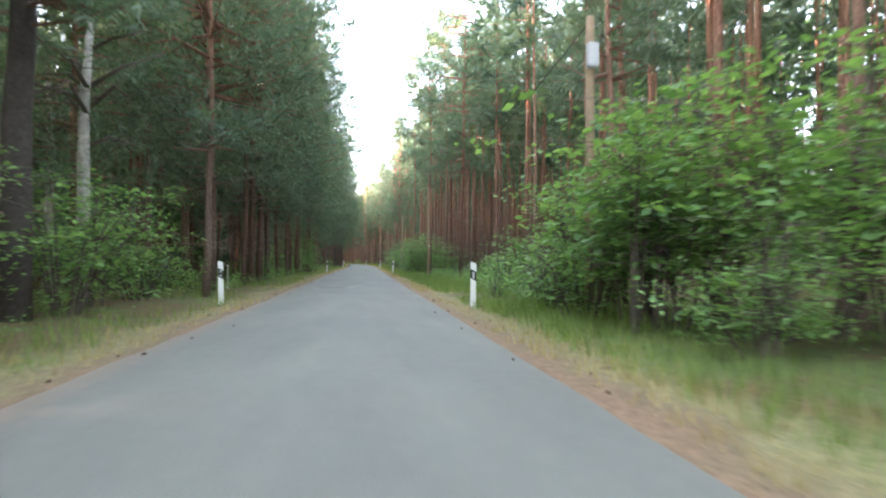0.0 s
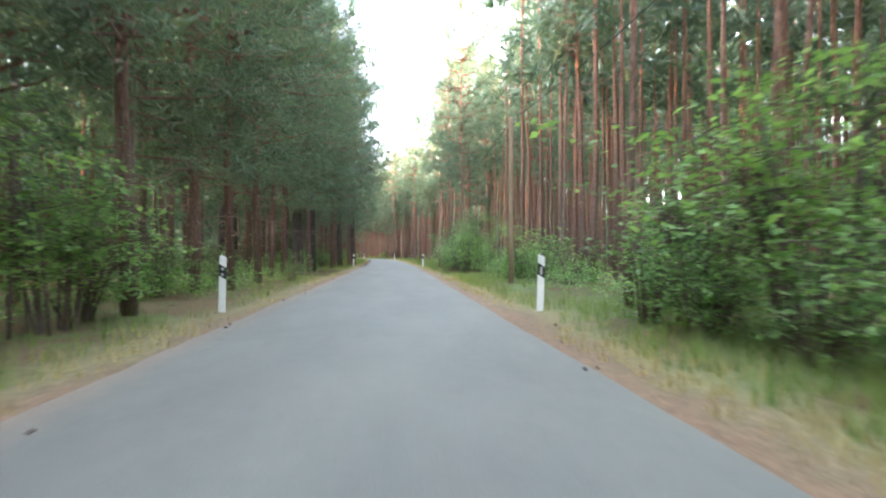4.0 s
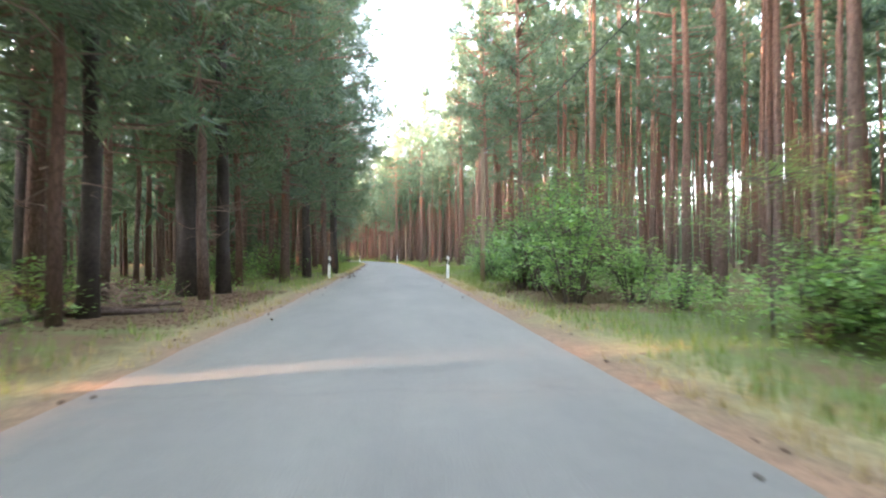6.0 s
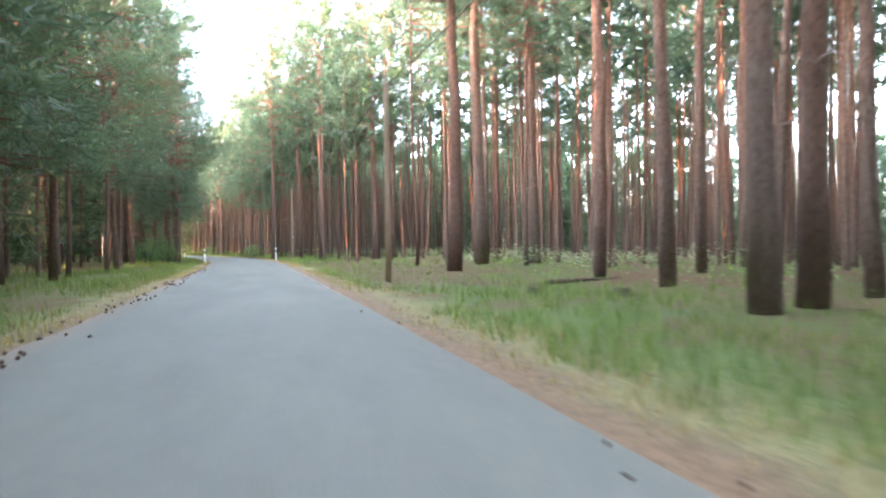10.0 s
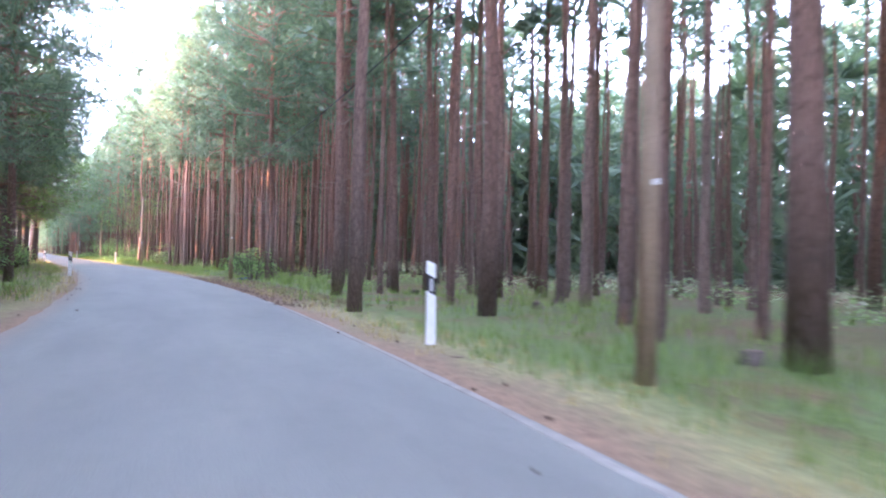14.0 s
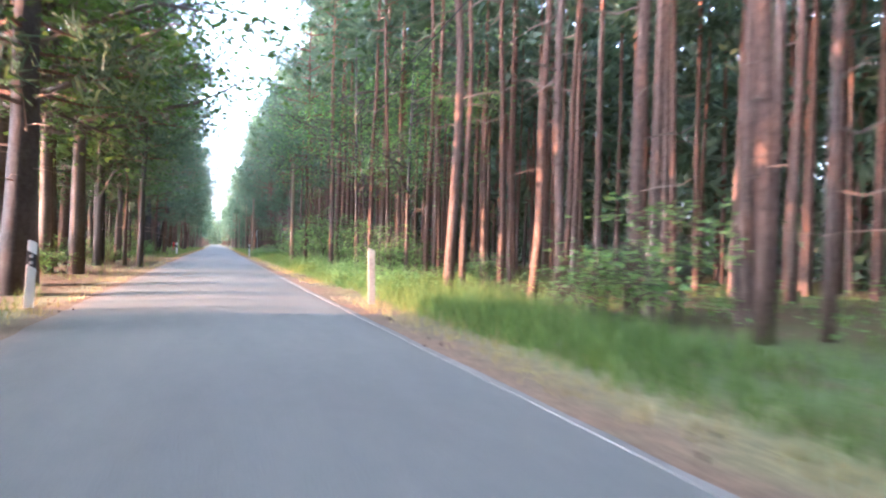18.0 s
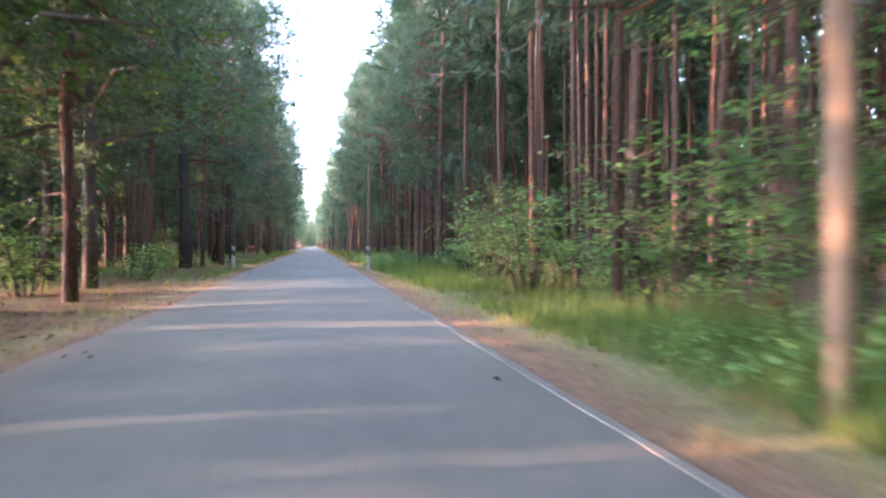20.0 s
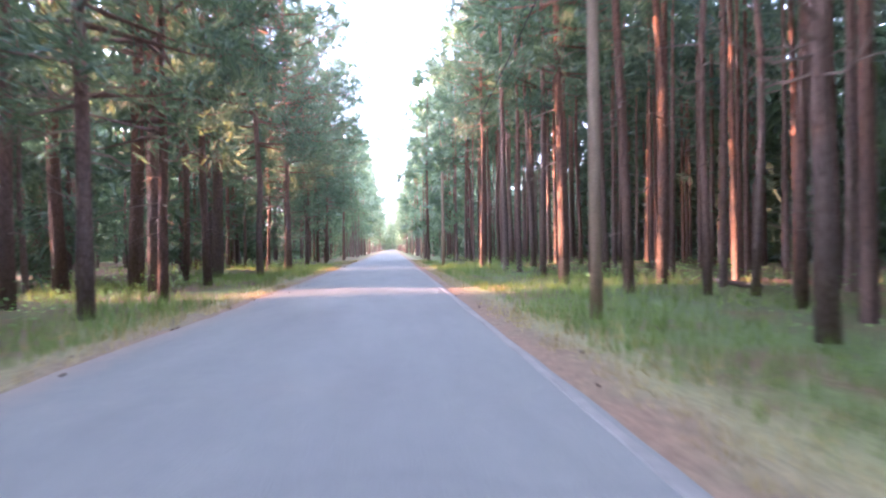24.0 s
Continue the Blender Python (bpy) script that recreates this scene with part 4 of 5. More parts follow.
# metres along, metres off, kind, size
BUSH_RIGHT_A = [(9.2, 4.3, 2, 1.08), (11.0, 4.2, 0, 0.95), (13.0, 4.2, 3, 0.95), (15.2, 4.6, 1, 1.0), (9.4, 4.9, 2, 0.95), (13.4, 4.9, 2, 0.95), (7.6, 6.0, 2, 1.25), (10.0, 5.7, 2, 1.3), (12.6, 5.9, 2, 1.2), (5.4, 6.6, 2, 1.2), (9.0, 8.6, 2, 1.35), (13.6, 8.6, 2, 1.2), (6.6, 4.6, 1, 0.8), (46.5, 6.2, 0, 0.9), (49.0, 5.4, 2, 0.95),
                (51.8, 4.7, 2, 1.0), (54.2, 4.6, 2, 0.85), (51.0, 4.0, 3, 0.9), (52.8, 3.9, 1, 0.6), (54.6, 3.9, 3, 0.9), (50.0, 4.6, 1, 0.7), (53.6, 4.3, 1, 0.75), (56.5, 5.4, 1, 0.9), (18.2, 4.1, 4, 0.6), (20.0, 5.6, 3, 0.8), (69.5, 6.0, 1, 0.8), (72.2, 5.6, 3, 1.0), (75.0, 6.4, 1, 0.9), (80.2, 3.9, 0, 0.85), (79.9, 5.2, 3, 0.9), (78.4, 5.5, 4, 0.9), (82.6, 4.7, 2, 0.95), (84.6, 4.4, 2, 0.95)]
BUSH_RIGHT_B = [(86.6, 4.2, 0, 1.0), (88.8, 4.4, 0, 0.95), (90.6, 5.4, 2, 0.85), (93.6, 4.5, 0, 0.85), (95.6, 5.0, 0, 0.9), (97.6, 4.6, 1, 0.95), (99.4, 5.2, 0, 0.85), (101.6, 5.4, 0, 0.95), (104.5, 7.2, 1, 0.9), (103.0, 5.6, 3, 1.0), (106.0, 6.0, 3, 1.1), (107.5, 8.4, 0, 0.9),
                (109.0, 6.2, 4, 0.9), (178.9, 4.3, 3, 1.05), (183.5, 4.9, 3, 0.9), (228.0, 6.2, 1, 1.0), (231.5, 6.0, 0, 1.0), (236.0, 5.6, 2, 0.95), (239.0, 5.4, 0, 1.1), (243.5, 4.8, 0, 1.0)]
BUSH_RIGHT_C = [(247.0, 5.2, 2, 0.9), (250.5, 5.4, 1, 0.9), (257.5, 4.6, 4, 0.9), (259.5, 4.3, 4, 1.0), (261.5, 4.6, 4, 0.75), (264.0, 4.5, 4, 0.9), (266.0, 5.0, 4, 0.8), (286.0, 5.2, 4, 0.8)]
BUSH_LEFT = [(9.5, -5.6, 2, 0.95), (12.5, -5.0, 0, 1.05), (15.0, -5.6, 2, 0.9), (17.5, -5.4, 0, 0.9), (20.0, -6.0, 3, 0.9), (30.0, -5.6, 3, 0.8), (50.5, -6.8, 0, 1.0), (53.2, -5.0, 0, 1.0), (56.0, -4.7, 1, 1.0), (54.6, -4.3, 2, 0.9),
             (64.5, -4.5, 4, 0.9), (67.0, -5.4, 1, 0.7), (70.5, -3.6, 4, 1.05), (62.0, -5.6, 3, 0.9), (97.0, -5.0, 1, 0.9), (153.0, -4.9, 3, 0.9), (158.0, -5.2, 1, 0.9), (163.0, -5.0, 0, 0.9), (168.0, -5.4, 1, 1.0), (174.0, -5.2, 0, 0.9),
             (196.0, -4.8, 3, 1.0), (202.0, -4.6, 3, 0.9), (208.0, -5.2, 1, 0.8), (264.0, -6.6, 1, 0.9)]
rng = np.random.RandomState(33)
for s, d, k, size in (*BUSH_RIGHT_A, *BUSH_RIGHT_B, *BUSH_RIGHT_C, *BUSH_LEFT):
    bush(s, d, k, size, rng)

def low_row(count, s_range, d_range, rng):
    for _ in range(count):
        s, d = rng.uniform(*s_range), rng.uniform(*d_range)
        bush(s, d, int(rng.choice((1, 3, 3, 4, 4))), rng.uniform(0.7, 1.1), rng)


low_row(15, (17, 46), (5.2, 8.5), rng)
low_row(12, (58, 80), (5.0, 8.5), rng)
low_row(8, (86, 106), (6.2, 9.5), rng)
low_row(12, (18, 50), (-8.5, -5.2), rng)
low_row(12, (58, 100), (-8.5, -5.0), rng)
low_row(10, (150, 200), (-8.0, -4.6), rng)
low_row(9, (236, 259), (4.8, 8.0), rng)
low_row(12, (200, 256), (-7.0, -4.2), rng)
low_row(9, (204, 236), (4.8, 7.5), rng)

# ---- broad-leaved trees ----
def oak_kit(seed, height, fork, spread, sprays, per, leaf, bark, foliage=None, girth=1.0, limb_bark=None):
    rng = np.random.RandomState(seed)
    items, limbs, centres = [], [], []
    top = np.array([rng.uniform(-0.5, 0.5), rng.uniform(-0.5, 0.5), height * 0.75])
    items.append((((0, 0, -0.2), (0.05, 0.02, fork * 0.5), tuple(np.array([0.1, 0.05, fork])), tuple(top)), tuple(girth * r for r in (0.21, 0.17, 0.14, 0.05))))
    for _ in range(13):
        a, z = rng.uniform(0, 2 * math.pi), fork * rng.uniform(0.75, 1.0) + (height * 0.6 - fork) * rng.uniform(0, 1)
        f = z / (height * 0.75)
        p0 = np.array([top[0] * f, top[1] * f, z])
        r = spread * rng.uniform(0.6, 1.1)
        tip = p0 + np.array([math.cos(a) * r, math.sin(a) * r, rng.uniform(-0.1, 0.7) * r])
        mid = (p0 + tip) / 2 + rng.normal(size=3) * 0.25 + np.array([0, 0, 0.3])
        limbs.append(((p0, mid, tip), (0.075 * girth, 0.045 * girth, 0.012)))
        for _ in range(sprays // 13):
            g = rng.uniform(0.35, 1.05)
            p = p0 * (1 - g) ** 2 + mid * 2 * g * (1 - g) + tip * g * g
            q = p + rng.normal(size=3) * np.array([0.7, 0.7, 0.5])
            centres.append(q)
            items.append(((p, (p + q) / 2, q), (0.014, 0.01, 0.004)))
    v, t = leaves_at(rng, centres, per, 0.38, 0.5, leaf)
    trunk = mesh_of("trunk", *tubes(items[:1], 10), [bark], smooth=True)
    return trunk, [mesh_of("limb", *tubes([m], 7), [limb_bark or bark], smooth=True) for m in limbs], with_wood("crown", v, t, foliage or OAK_LEAVES, items[1:], limb_bark or bark)


OAKS = [oak_kit(201, 12.5, 3.2, 3.9, 182, 24, 0.17, DARK_BARK), oak_kit(202, 14.5, 3.8, 4.3, 208, 24, 0.17, DARK_BARK), oak_kit(203, 10.5, 2.6, 3.2, 143, 22, 0.15, DARK_BARK), oak_kit(205, 11.0, 2.4, 3.6, 130, 26, 0.12, DARK_BARK, LEAVES, 0.4)]
BIRCH = oak_kit(204, 12.0, 5.2, 1.9, 91, 20, 0.08, BIRCH_BARK, limb_bark=DARK_BARK)
def broad_tree(e, kit):
    child("trunk", kit[0], e)
    for me in kit[1]:
        child("limb", me, e)
    child("crown", kit[2], e)


OAK_PLACES = [(188.0, -7.5, 0, 1.0), (195.0, -9.5, 1, 1.0), (199.5, -6.2, 2, 1.0), (206.0, -7.6, 0, 1.0), (212.5, -6.8, 1, 0.95), (218.5, -6.4, 2, 1.1), (224.0, -7.4, 1, 1.1), (229.5, -5.6, 1, 1.1),
              (232.5, -4.6, 0, 0.85), (238.0, -6.4, 1, 0.9), (245.0, -6.8, 2, 1.0), (252.0, -7.6, 0, 0.95), (222.5, 5.6, 3, 0.9), (227.0, 5.0, 3, 1.1), (230.0, 6.0, 3, 1.0), (237.0, 7.4, 3, 1.0), (204.5, -5.6, 1, 1.0), (210.5, -5.4, 0, 1.05), (215.0, -7.0, 1, 1.0), (222.0, -5.0, 1, 1.1), (191.0, -5.6, 2, 1.0), (266.0, -9.0, 2, 0.9), (293.0, -11.0, 2, 1.0)]
SAPLINGS = [(54.0, -4.6, 0.40), (52.6, 5.6, 0.42), (74.6, 5.0, 0.33), (83.4, 5.3, 0.50), (86.8, 6.0, 0.46), (91.5, 6.2, 0.36), (276.8, 5.7, 0.42), (50.2, -6.2, 0.38)]
OAK_PLACES += [(219.6, -4.0, 1, 1.2), (225.0, -4.0, 1, 1.2), (211.6, -4.3, 1, 1.15), (204.8, -4.2, 0, 1.2), (197.5, -4.9, 0, 1.0), (201.5, -5.6, 1, 0.95), (207.5, -4.6, 2, 1.1), (212.0, -6.0, 0, 1.05), (219.5, -4.6, 1, 1.0), (225.5, -4.9, 1, 1.1), (235.5, -5.0, 1, 1.0), (241.5, -5.0, 0, 1.0), (248.0, -5.2, 1, 0.95), (186.0, -5.0, 1, 0.9)]
rng = np.random.RandomState(41)
for s, d, k, size in OAK_PLACES:
    e = thing("oak_tree", spot(s, d), rng.uniform(0, 360), size, "broad-leaved oak with dark forked limbs and deep green leaves", "tree", "oaks beside the road")
    broad_tree(e, OAKS[k])
for s, d, size in SAPLINGS:
    e = thing("young_tree", spot(s, d), rng.uniform(0, 360), size, "slender young broad-leaved tree with bright green leaves", "tree", "young trees at the wood's edge")
    broad_tree(e, OAKS[3])
for s, d, size in ((15.6, -5.95, 0.85), (24.0, -10.5, 0.9)):
    e = thing("birch_tree", spot(s, d), rng.uniform(0, 360), size, "slim birch with white and black bark", "tree", "birches in the pine wood")
    broad_tree(e, BIRCH)

# ---- grass, undergrowth, litter ----
def blades(name, label, mat, rng, count, s_range, offs, height, width, per=5, sides=(-1.0, 1.0)):
    """Tufts of single grass blades on both verges; offs: least and largest distance from the middle, by side."""
    s = rng.uniform(*s_range, count)
    side = rng.choice(sides, count)
    lo, hi = offs
    d = side * (lo + (hi - lo) * rng.uniform(0, 1, count) ** 1.3)
    bare = (d < 0) & ((s < 105) | ((s > 150) & (s < 252))) & (rng.uniform(0, 1, count) < 0.6)
    bare |= (d > 3.6) & (s > 60) & (s < 92) & (rng.uniform(0, 1, count) < 0.65)
    for s0, s1, d0, d1 in BARE:
        bare |= (s > s0) & (s < s1) & (d > d0) & (d < d1) & (rng.uniform(0, 1, count) < 0.72)
    patchy = np.sin(0.7 * s + 1.3 * d) + np.sin(0.31 * s - 0.9 * d + 2) + rng.uniform(-1.2, 1.2, count)
    ok = (patchy > -0.6) & ~bare & ~((s > 278.6) & (s < 281.6))
    s, d, patchy = s[ok], d[ok], patchy[ok]
    base = np.repeat(spot(s, d), per, 0)
    n = len(base)
    base[:, :2] += rng.normal(size=(n, 2)) * 0.06
    a = rng.uniform(0, 2 * math.pi, n)
    h = height * rng.uniform(0.35, 1.25, n) * np.repeat(0.75 + 0.22 * patchy, per)
    bend = rng.uniform(0.15, 0.8, n) * h
    side_v = np.stack([-np.sin(a), np.cos(a), 0 * a], 1) * width
    tip = base + np.stack([np.cos(a) * bend, np.sin(a) * bend, h], 1)
    base[:, 2] -= 0.01
    tri = np.stack([base - side_v, base + side_v, tip], 1).reshape(-1, 3)
    tagged(new(name, triangle_mesh(name, tri, np.arange(len(tri)).reshape(-1, 3), [mat])), label, "grass", kind="stuff")


rng = np.random.RandomState(55)
blades("verge_grass", "green grass on the verges beside the asphalt", GRASS, rng, 62000, (-5, 330), (2.75, 7.5), 0.30, 0.007, 4)
blades("dry_verge_grass", "dry straw-coloured grass at the road edge", DRY_GRASS, rng, 20000, (-5, 340), (2.27, 3.5), 0.13, 0.006)
blades("tall_verge_grass", "tall lush green grass on the verge before the pines", GRASS, rng, 9000, (205, 268), (3.0, 5.2), 0.42, 0.009, 4, (1.0,))
blades("roadside_grass", "bright grass between the post and the bushes", GRASS, rng, 3000, (8, 46), (2.9, 4.8), 0.34, 0.008, 4, (1.0,))
blades("forest_grass", "sparse grass on the forest floor", GRASS, rng, 9000, (-5, 345), (6.5, 16), 0.33, 0.011)


def undergrowth():
    rng = np.random.RandomState(61)
    zones = [(0, 100, 4.6, 9.0, 480), (165, 345, 5.0, 11.0, 520), (-5, 100, -9, -4.4, 420), (150, 345, -11, -4.6, 640), (100, 165, 8.0, 20, 220), (256, 270, 2.9, 5.6, 300), (14, 46, 4.2, 8.0, 220), (62, 92, 4.2, 7.5, 200), (216, 236, 3.0, 4.8, 260), (60, 76, -6.5, -3.8, 90), (20, 46, -6.0, -3.9, 140)]
    centres = []
    for s0, s1, d0, d1, n in zones:
        s, d = rng.uniform(s0, s1, n), rng.uniform(d0, d1, n)
        p = spot(s, d)
        p[:, 2] += rng.uniform(0.1, 0.45, n)
        centres.append(p)
    v, t = leaves_at(rng, np.vstack(centres), 22, 0.26, 0.45, 0.085)
    tagged(new("undergrowth", triangle_mesh("undergrowth", v, t, [LEAVES])), "low leafy seedlings and herbs on the forest floor", "undergrowth", kind="stuff")


undergrowth()


def pale_ferns():
    rng = np.random.RandomState(63)
    s, d = rng.uniform(122, 186, 420), 10.0 + rng.gamma(2.0, 1.5, 420)
    p = spot(s, d)
    p[:, 2] += rng.uniform(0.3, 0.7, 420)
    v, t = leaves_at(rng, p, 16, 0.3, 0.35, 0.11)
    tagged(new("pale_ferns", triangle_mesh("pale_ferns", v, t, [FERNS])), "pale grey-green ferns between the pine trunks", "undergrowth", kind="stuff")


pale_ferns()


def litter(name, label, mat, rng, s, d, size, long):
    """Small cones or twigs lying about, as flat eight-sided grains."""
    p = spot(s, d)
    n = len(p)
    a = rng.uniform(0, math.pi, n)
    ln, wd = size * rng.uniform(0.6, 1.4, n) * long, size * rng.uniform(0.7, 1.2, n)
    ux, uy = np.stack([np.cos(a), np.sin(a), 0 * a], 1) * ln[:, None], np.stack([-np.sin(a), np.cos(a), 0 * a], 1) * wd[:, None]
    up = np.zeros((n, 3))
    up[:, 2] = wd
    p[:, 2] = np.where(np.abs(d) < ROAD_HALF, 0.02, p[:, 2]) + wd * 0.7
    v = np.stack([p + ux, p - ux, p + uy, p - uy, p + up, p - up], 1).reshape(-1, 3)
    b = np.arange(n)[:, None] * 6
    t = np.vstack([b + q for q in ([0, 2, 4], [2, 1, 4], [1, 3, 4], [3, 0, 4], [2, 0, 5], [1, 2, 5], [3, 1, 5], [0, 3, 5])])
    tagged(new(name, triangle_mesh(name, v, t, [mat])), label, "litter", kind="stuff")


rng = np.random.RandomState(66)
n = 420
litter("pine_cones", "brown pine cones scattered along the asphalt edge", CONE, rng, rng.uniform(0, 330, n), rng.choice((-1, 1), n) * (2.15 + rng.normal(size=n) * 0.28), 0.017, 1.4)
n = 150
litter("large_pine_cones", "dark pine cones lying in a row along the asphalt edge", CONE, rng, rng.uniform(96, 142, n), -2.12 + rng.normal(size=n) * 0.16, 0.026, 1.3)
n = 12000
zones = np.array(BARE)[rng.randint(0, len(BARE), n)]
litter("leaf_litter", "dry brown leaves and bark flakes on the bare forest floor", DRY_LEAF, rng, zones[:, 0] + (zones[:, 1] - zones[:, 0]) * rng.uniform(0, 1, n), zones[:, 2] + (zones[:, 3] - zones[:, 2]) * rng.uniform(0, 1, n), 0.013, 2.0)
n = 2600
litter("fallen_twigs", "fallen twigs and bark on the forest floor", TWIG, rng, rng.uniform(0, 340, n), rng.choice((-1, 1), n) * rng.uniform(2.6, 12, n), 0.008, 11.0)

# ---- delineator posts ----
def post_section(z, top=None):
    """A rounded triangular hollow post: flat face to the traffic, blunt nose behind."""
    return [(-0.06, -0.045, z), (0.06, -0.045, z), (0.065, -0.03, z), (0.022, 0.055, z), (-0.022, 0.055, z), (-0.065, -0.03, z)]


def prism(rings):
    verts, faces, n = [], [], len(rings[0])
    for ring in rings:
        verts += ring
    for i in range(len(rings) - 1):
        for k in range(n):
            a, b = i * n + k, i * n + (k + 1) % n
            faces.append((a, b, b + n, a + n))
    faces += [tuple(range(n))[::-1], tuple((len(rings) - 1) * n + k for k in range(n))]
    return verts, faces


def slanted(z, tilt, grow=1.0):
    return [(x * grow, y * grow, zz + tilt * x) for x, y, zz in post_section(z)]


POST_LOWER = prism([post_section(-0.15), slanted(0.62, -0.55)])
POST_BAND = prism([slanted(0.62, -0.55, 0.985), slanted(0.83, -0.55, 0.985)])
POST_UPPER = prism([slanted(0.83, -0.55), slanted(0.975, -0.30), slanted(1.0, -0.30, 0.82)])
post_meshes = {}


def delineator(s, d, plastic, banded=True):
    key = plastic.name
    if key not in post_meshes:
        post_meshes[key] = [mesh_of(n, *form, [mt]) for n, form, mt in (("lower_body", POST_LOWER, plastic), ("black_band", POST_BAND, BLACK_PLASTIC), ("cap", POST_UPPER, plastic))]
        post_meshes[key].append(mesh_of("cap", *prism([slanted(0.62, -0.55), slanted(0.975, -0.30), slanted(1.0, -0.30, 0.82)]), [plastic]))
    lower, band, cap, whole = post_meshes[key]
    rng = np.random.RandomState(int(s * 10))
    tint = "white" if plastic is WHITE_PLASTIC else "stained off-white" if plastic is WORN_PLASTIC else "dirty grey"
    e = thing("delineator_post", (*spot(s, d)[:2], 0.0), heading(s), 1.0,
              f"{tint} plastic delineator post " + ("with a slanted black band and reflectors" if banded else "without a band"), "post", "delineator posts along the road")
    e.matrix_world = e.matrix_world @ pose(0, 0, 0, rng.uniform(-2, 2), rng.uniform(-2.5, 2.5), rng.uniform(-6, 6))
    child("lower_body", lower, e)
    if not banded:
        child("cap", whole, e)
        return
    belt = child("black_band", band, e, "black band")
    child("cap", cap, e)
    if d > 0:
        child("reflector", bm_mesh("reflector", box(0.045, 0.012, 0.15, (0, -0.046, 0.72), 0.004), REFLECTOR), belt, "tall narrow reflector")
    else:
        for z in (0.675, 0.775):
            v, f = lathe([(0.026, 0), (0.026, 0.008), (0.02, 0.011)], 14)
            child("reflector", mesh_of("reflector", v, f, [REFLECTOR]), belt, "round reflector", pose(0, -0.042, z, 90, 0, 0))


for s, d in ((14.2, 2.75), (16.0, -3.0), (57.3, -2.81), (57.0, 2.89), (96.8, -2.77), (95.9, 2.63), (158.1, 2.69), (159.1, -2.46), (181.7, -2.47), (214.2, -2.72)):
    delineator(s, d, WHITE_PLASTIC)
delineator(214.4, 2.6, WORN_PLASTIC, banded=False)
delineator(256.9, 2.55, GREY_PLASTIC)
delineator(258.3, -2.9, GREY_PLASTIC)

# ---- utility poles and cables ----
POLES = [(11.3, 4.4, 5.5), (38.1, 4.19, 5.33), (67.3, 4.26, 5.68), (91.7, 3.62, 5.2), (124.5, 3.87, 5.64), (155.3, 3.6, 5.3), (179.3, 3.45, 4.7), (204.7, 3.19, 5.21),
         (233.5, 3.28, 4.8), (262.9, 3.07, 5.08), (293.6, 3.56, 6.3), (322.0, 3.6, 5.4), (351.0, 3.6, 5.4), (380.0, 3.6, 5.4)]
tops = []
for i, (s, d, tall) in enumerate(POLES):
    at = spot(s, d)
    e = thing("utility_pole", at, heading(s), 1.0, "grey weathered wooden utility pole that carries one cable", "pole", "utility poles along the road")
    v, f = tube([(0, 0, -0.4), (0, 0, tall * 0.4), (0.01, 0, tall * 0.8), (0.01, 0, tall - 0.04), (0.01, 0, tall)], [0.092, 0.086, 0.080, 0.076, 0.06], 14)
    child("shaft", mesh_of("shaft", v, f, [POLE_WOOD], smooth=True), e)
    v, f = tube([(0.06, 0, tall - 0.16), (0.17, 0, tall - 0.16), (0.19, 0, tall - 0.10)], [0.012, 0.012, 0.02], 8)
    child("cable_hook", mesh_of("cable_hook", v, f, [STEEL]), e, "steel hook")
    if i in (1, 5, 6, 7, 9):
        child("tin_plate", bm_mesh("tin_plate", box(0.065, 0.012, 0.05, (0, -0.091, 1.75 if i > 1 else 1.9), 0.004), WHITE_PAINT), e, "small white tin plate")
    if i == 0:
        child("terminal_box", bm_mesh("terminal_box", box(0.20, 0.16, 0.44, (0, -0.16, tall - 0.75), 0.02), STEEL), e, "grey cable terminal box")
    tops.append(Vector((*at[:2], at[2] + tall - 0.10)))
for a, b in zip(tops, tops[1:]):
    pts = [a.lerp(b, u / 14) - Vector((0, 0, 0.55 * 4 * (u / 14) * (1 - u / 14))) for u in range(15)]
    v, f = tube(pts, [0.012] * 15, 6)
    tagged(new("overhead_cable", mesh_of("overhead_cable", v, f, [CABLE])), "thin black sagging overhead cable between wooden poles", "cable", "cables between the poles")

# ---- hydrant, sign, stumps, logs ----
at = spot(288.5, -5.0)
e = thing("fire_hydrant", at, heading(288) + 20, 1.0, "red standpipe fire hydrant on the grass beside the track", "hydrant")
child("barrel", mesh_of("barrel", *lathe([(0.10, -0.1), (0.10, 0.03), (0.13, 0.03), (0.13, 0.06), (0.085, 0.08), (0.08, 0.72), (0.105, 0.73), (0.105, 0.77)], 18), [RED_PAINT], smooth=True), e)
child("bonnet", mesh_of("bonnet", *lathe([(0.11, 0.77), (0.12, 0.80), (0.115, 0.90), (0.08, 0.97), (0.03, 1.0), (0.03, 1.04)], 18), [RED_PAINT], smooth=True), e)
for a in (-90, 90):
    child("outlet", mesh_of("outlet", *lathe([(0.045, 0.08), (0.045, 0.15), (0.058, 0.15), (0.058, 0.20), (0.02, 0.21)], 12), [STEEL]), e, "grey metal outlet cap", pose(0, 0, 0.84, 0, a, 0))
child("foot", mesh_of("foot", *lathe([(0.17, -0.05), (0.17, 0.015), (0.12, 0.02)], 18), [STEEL]), e, "worn base ring")

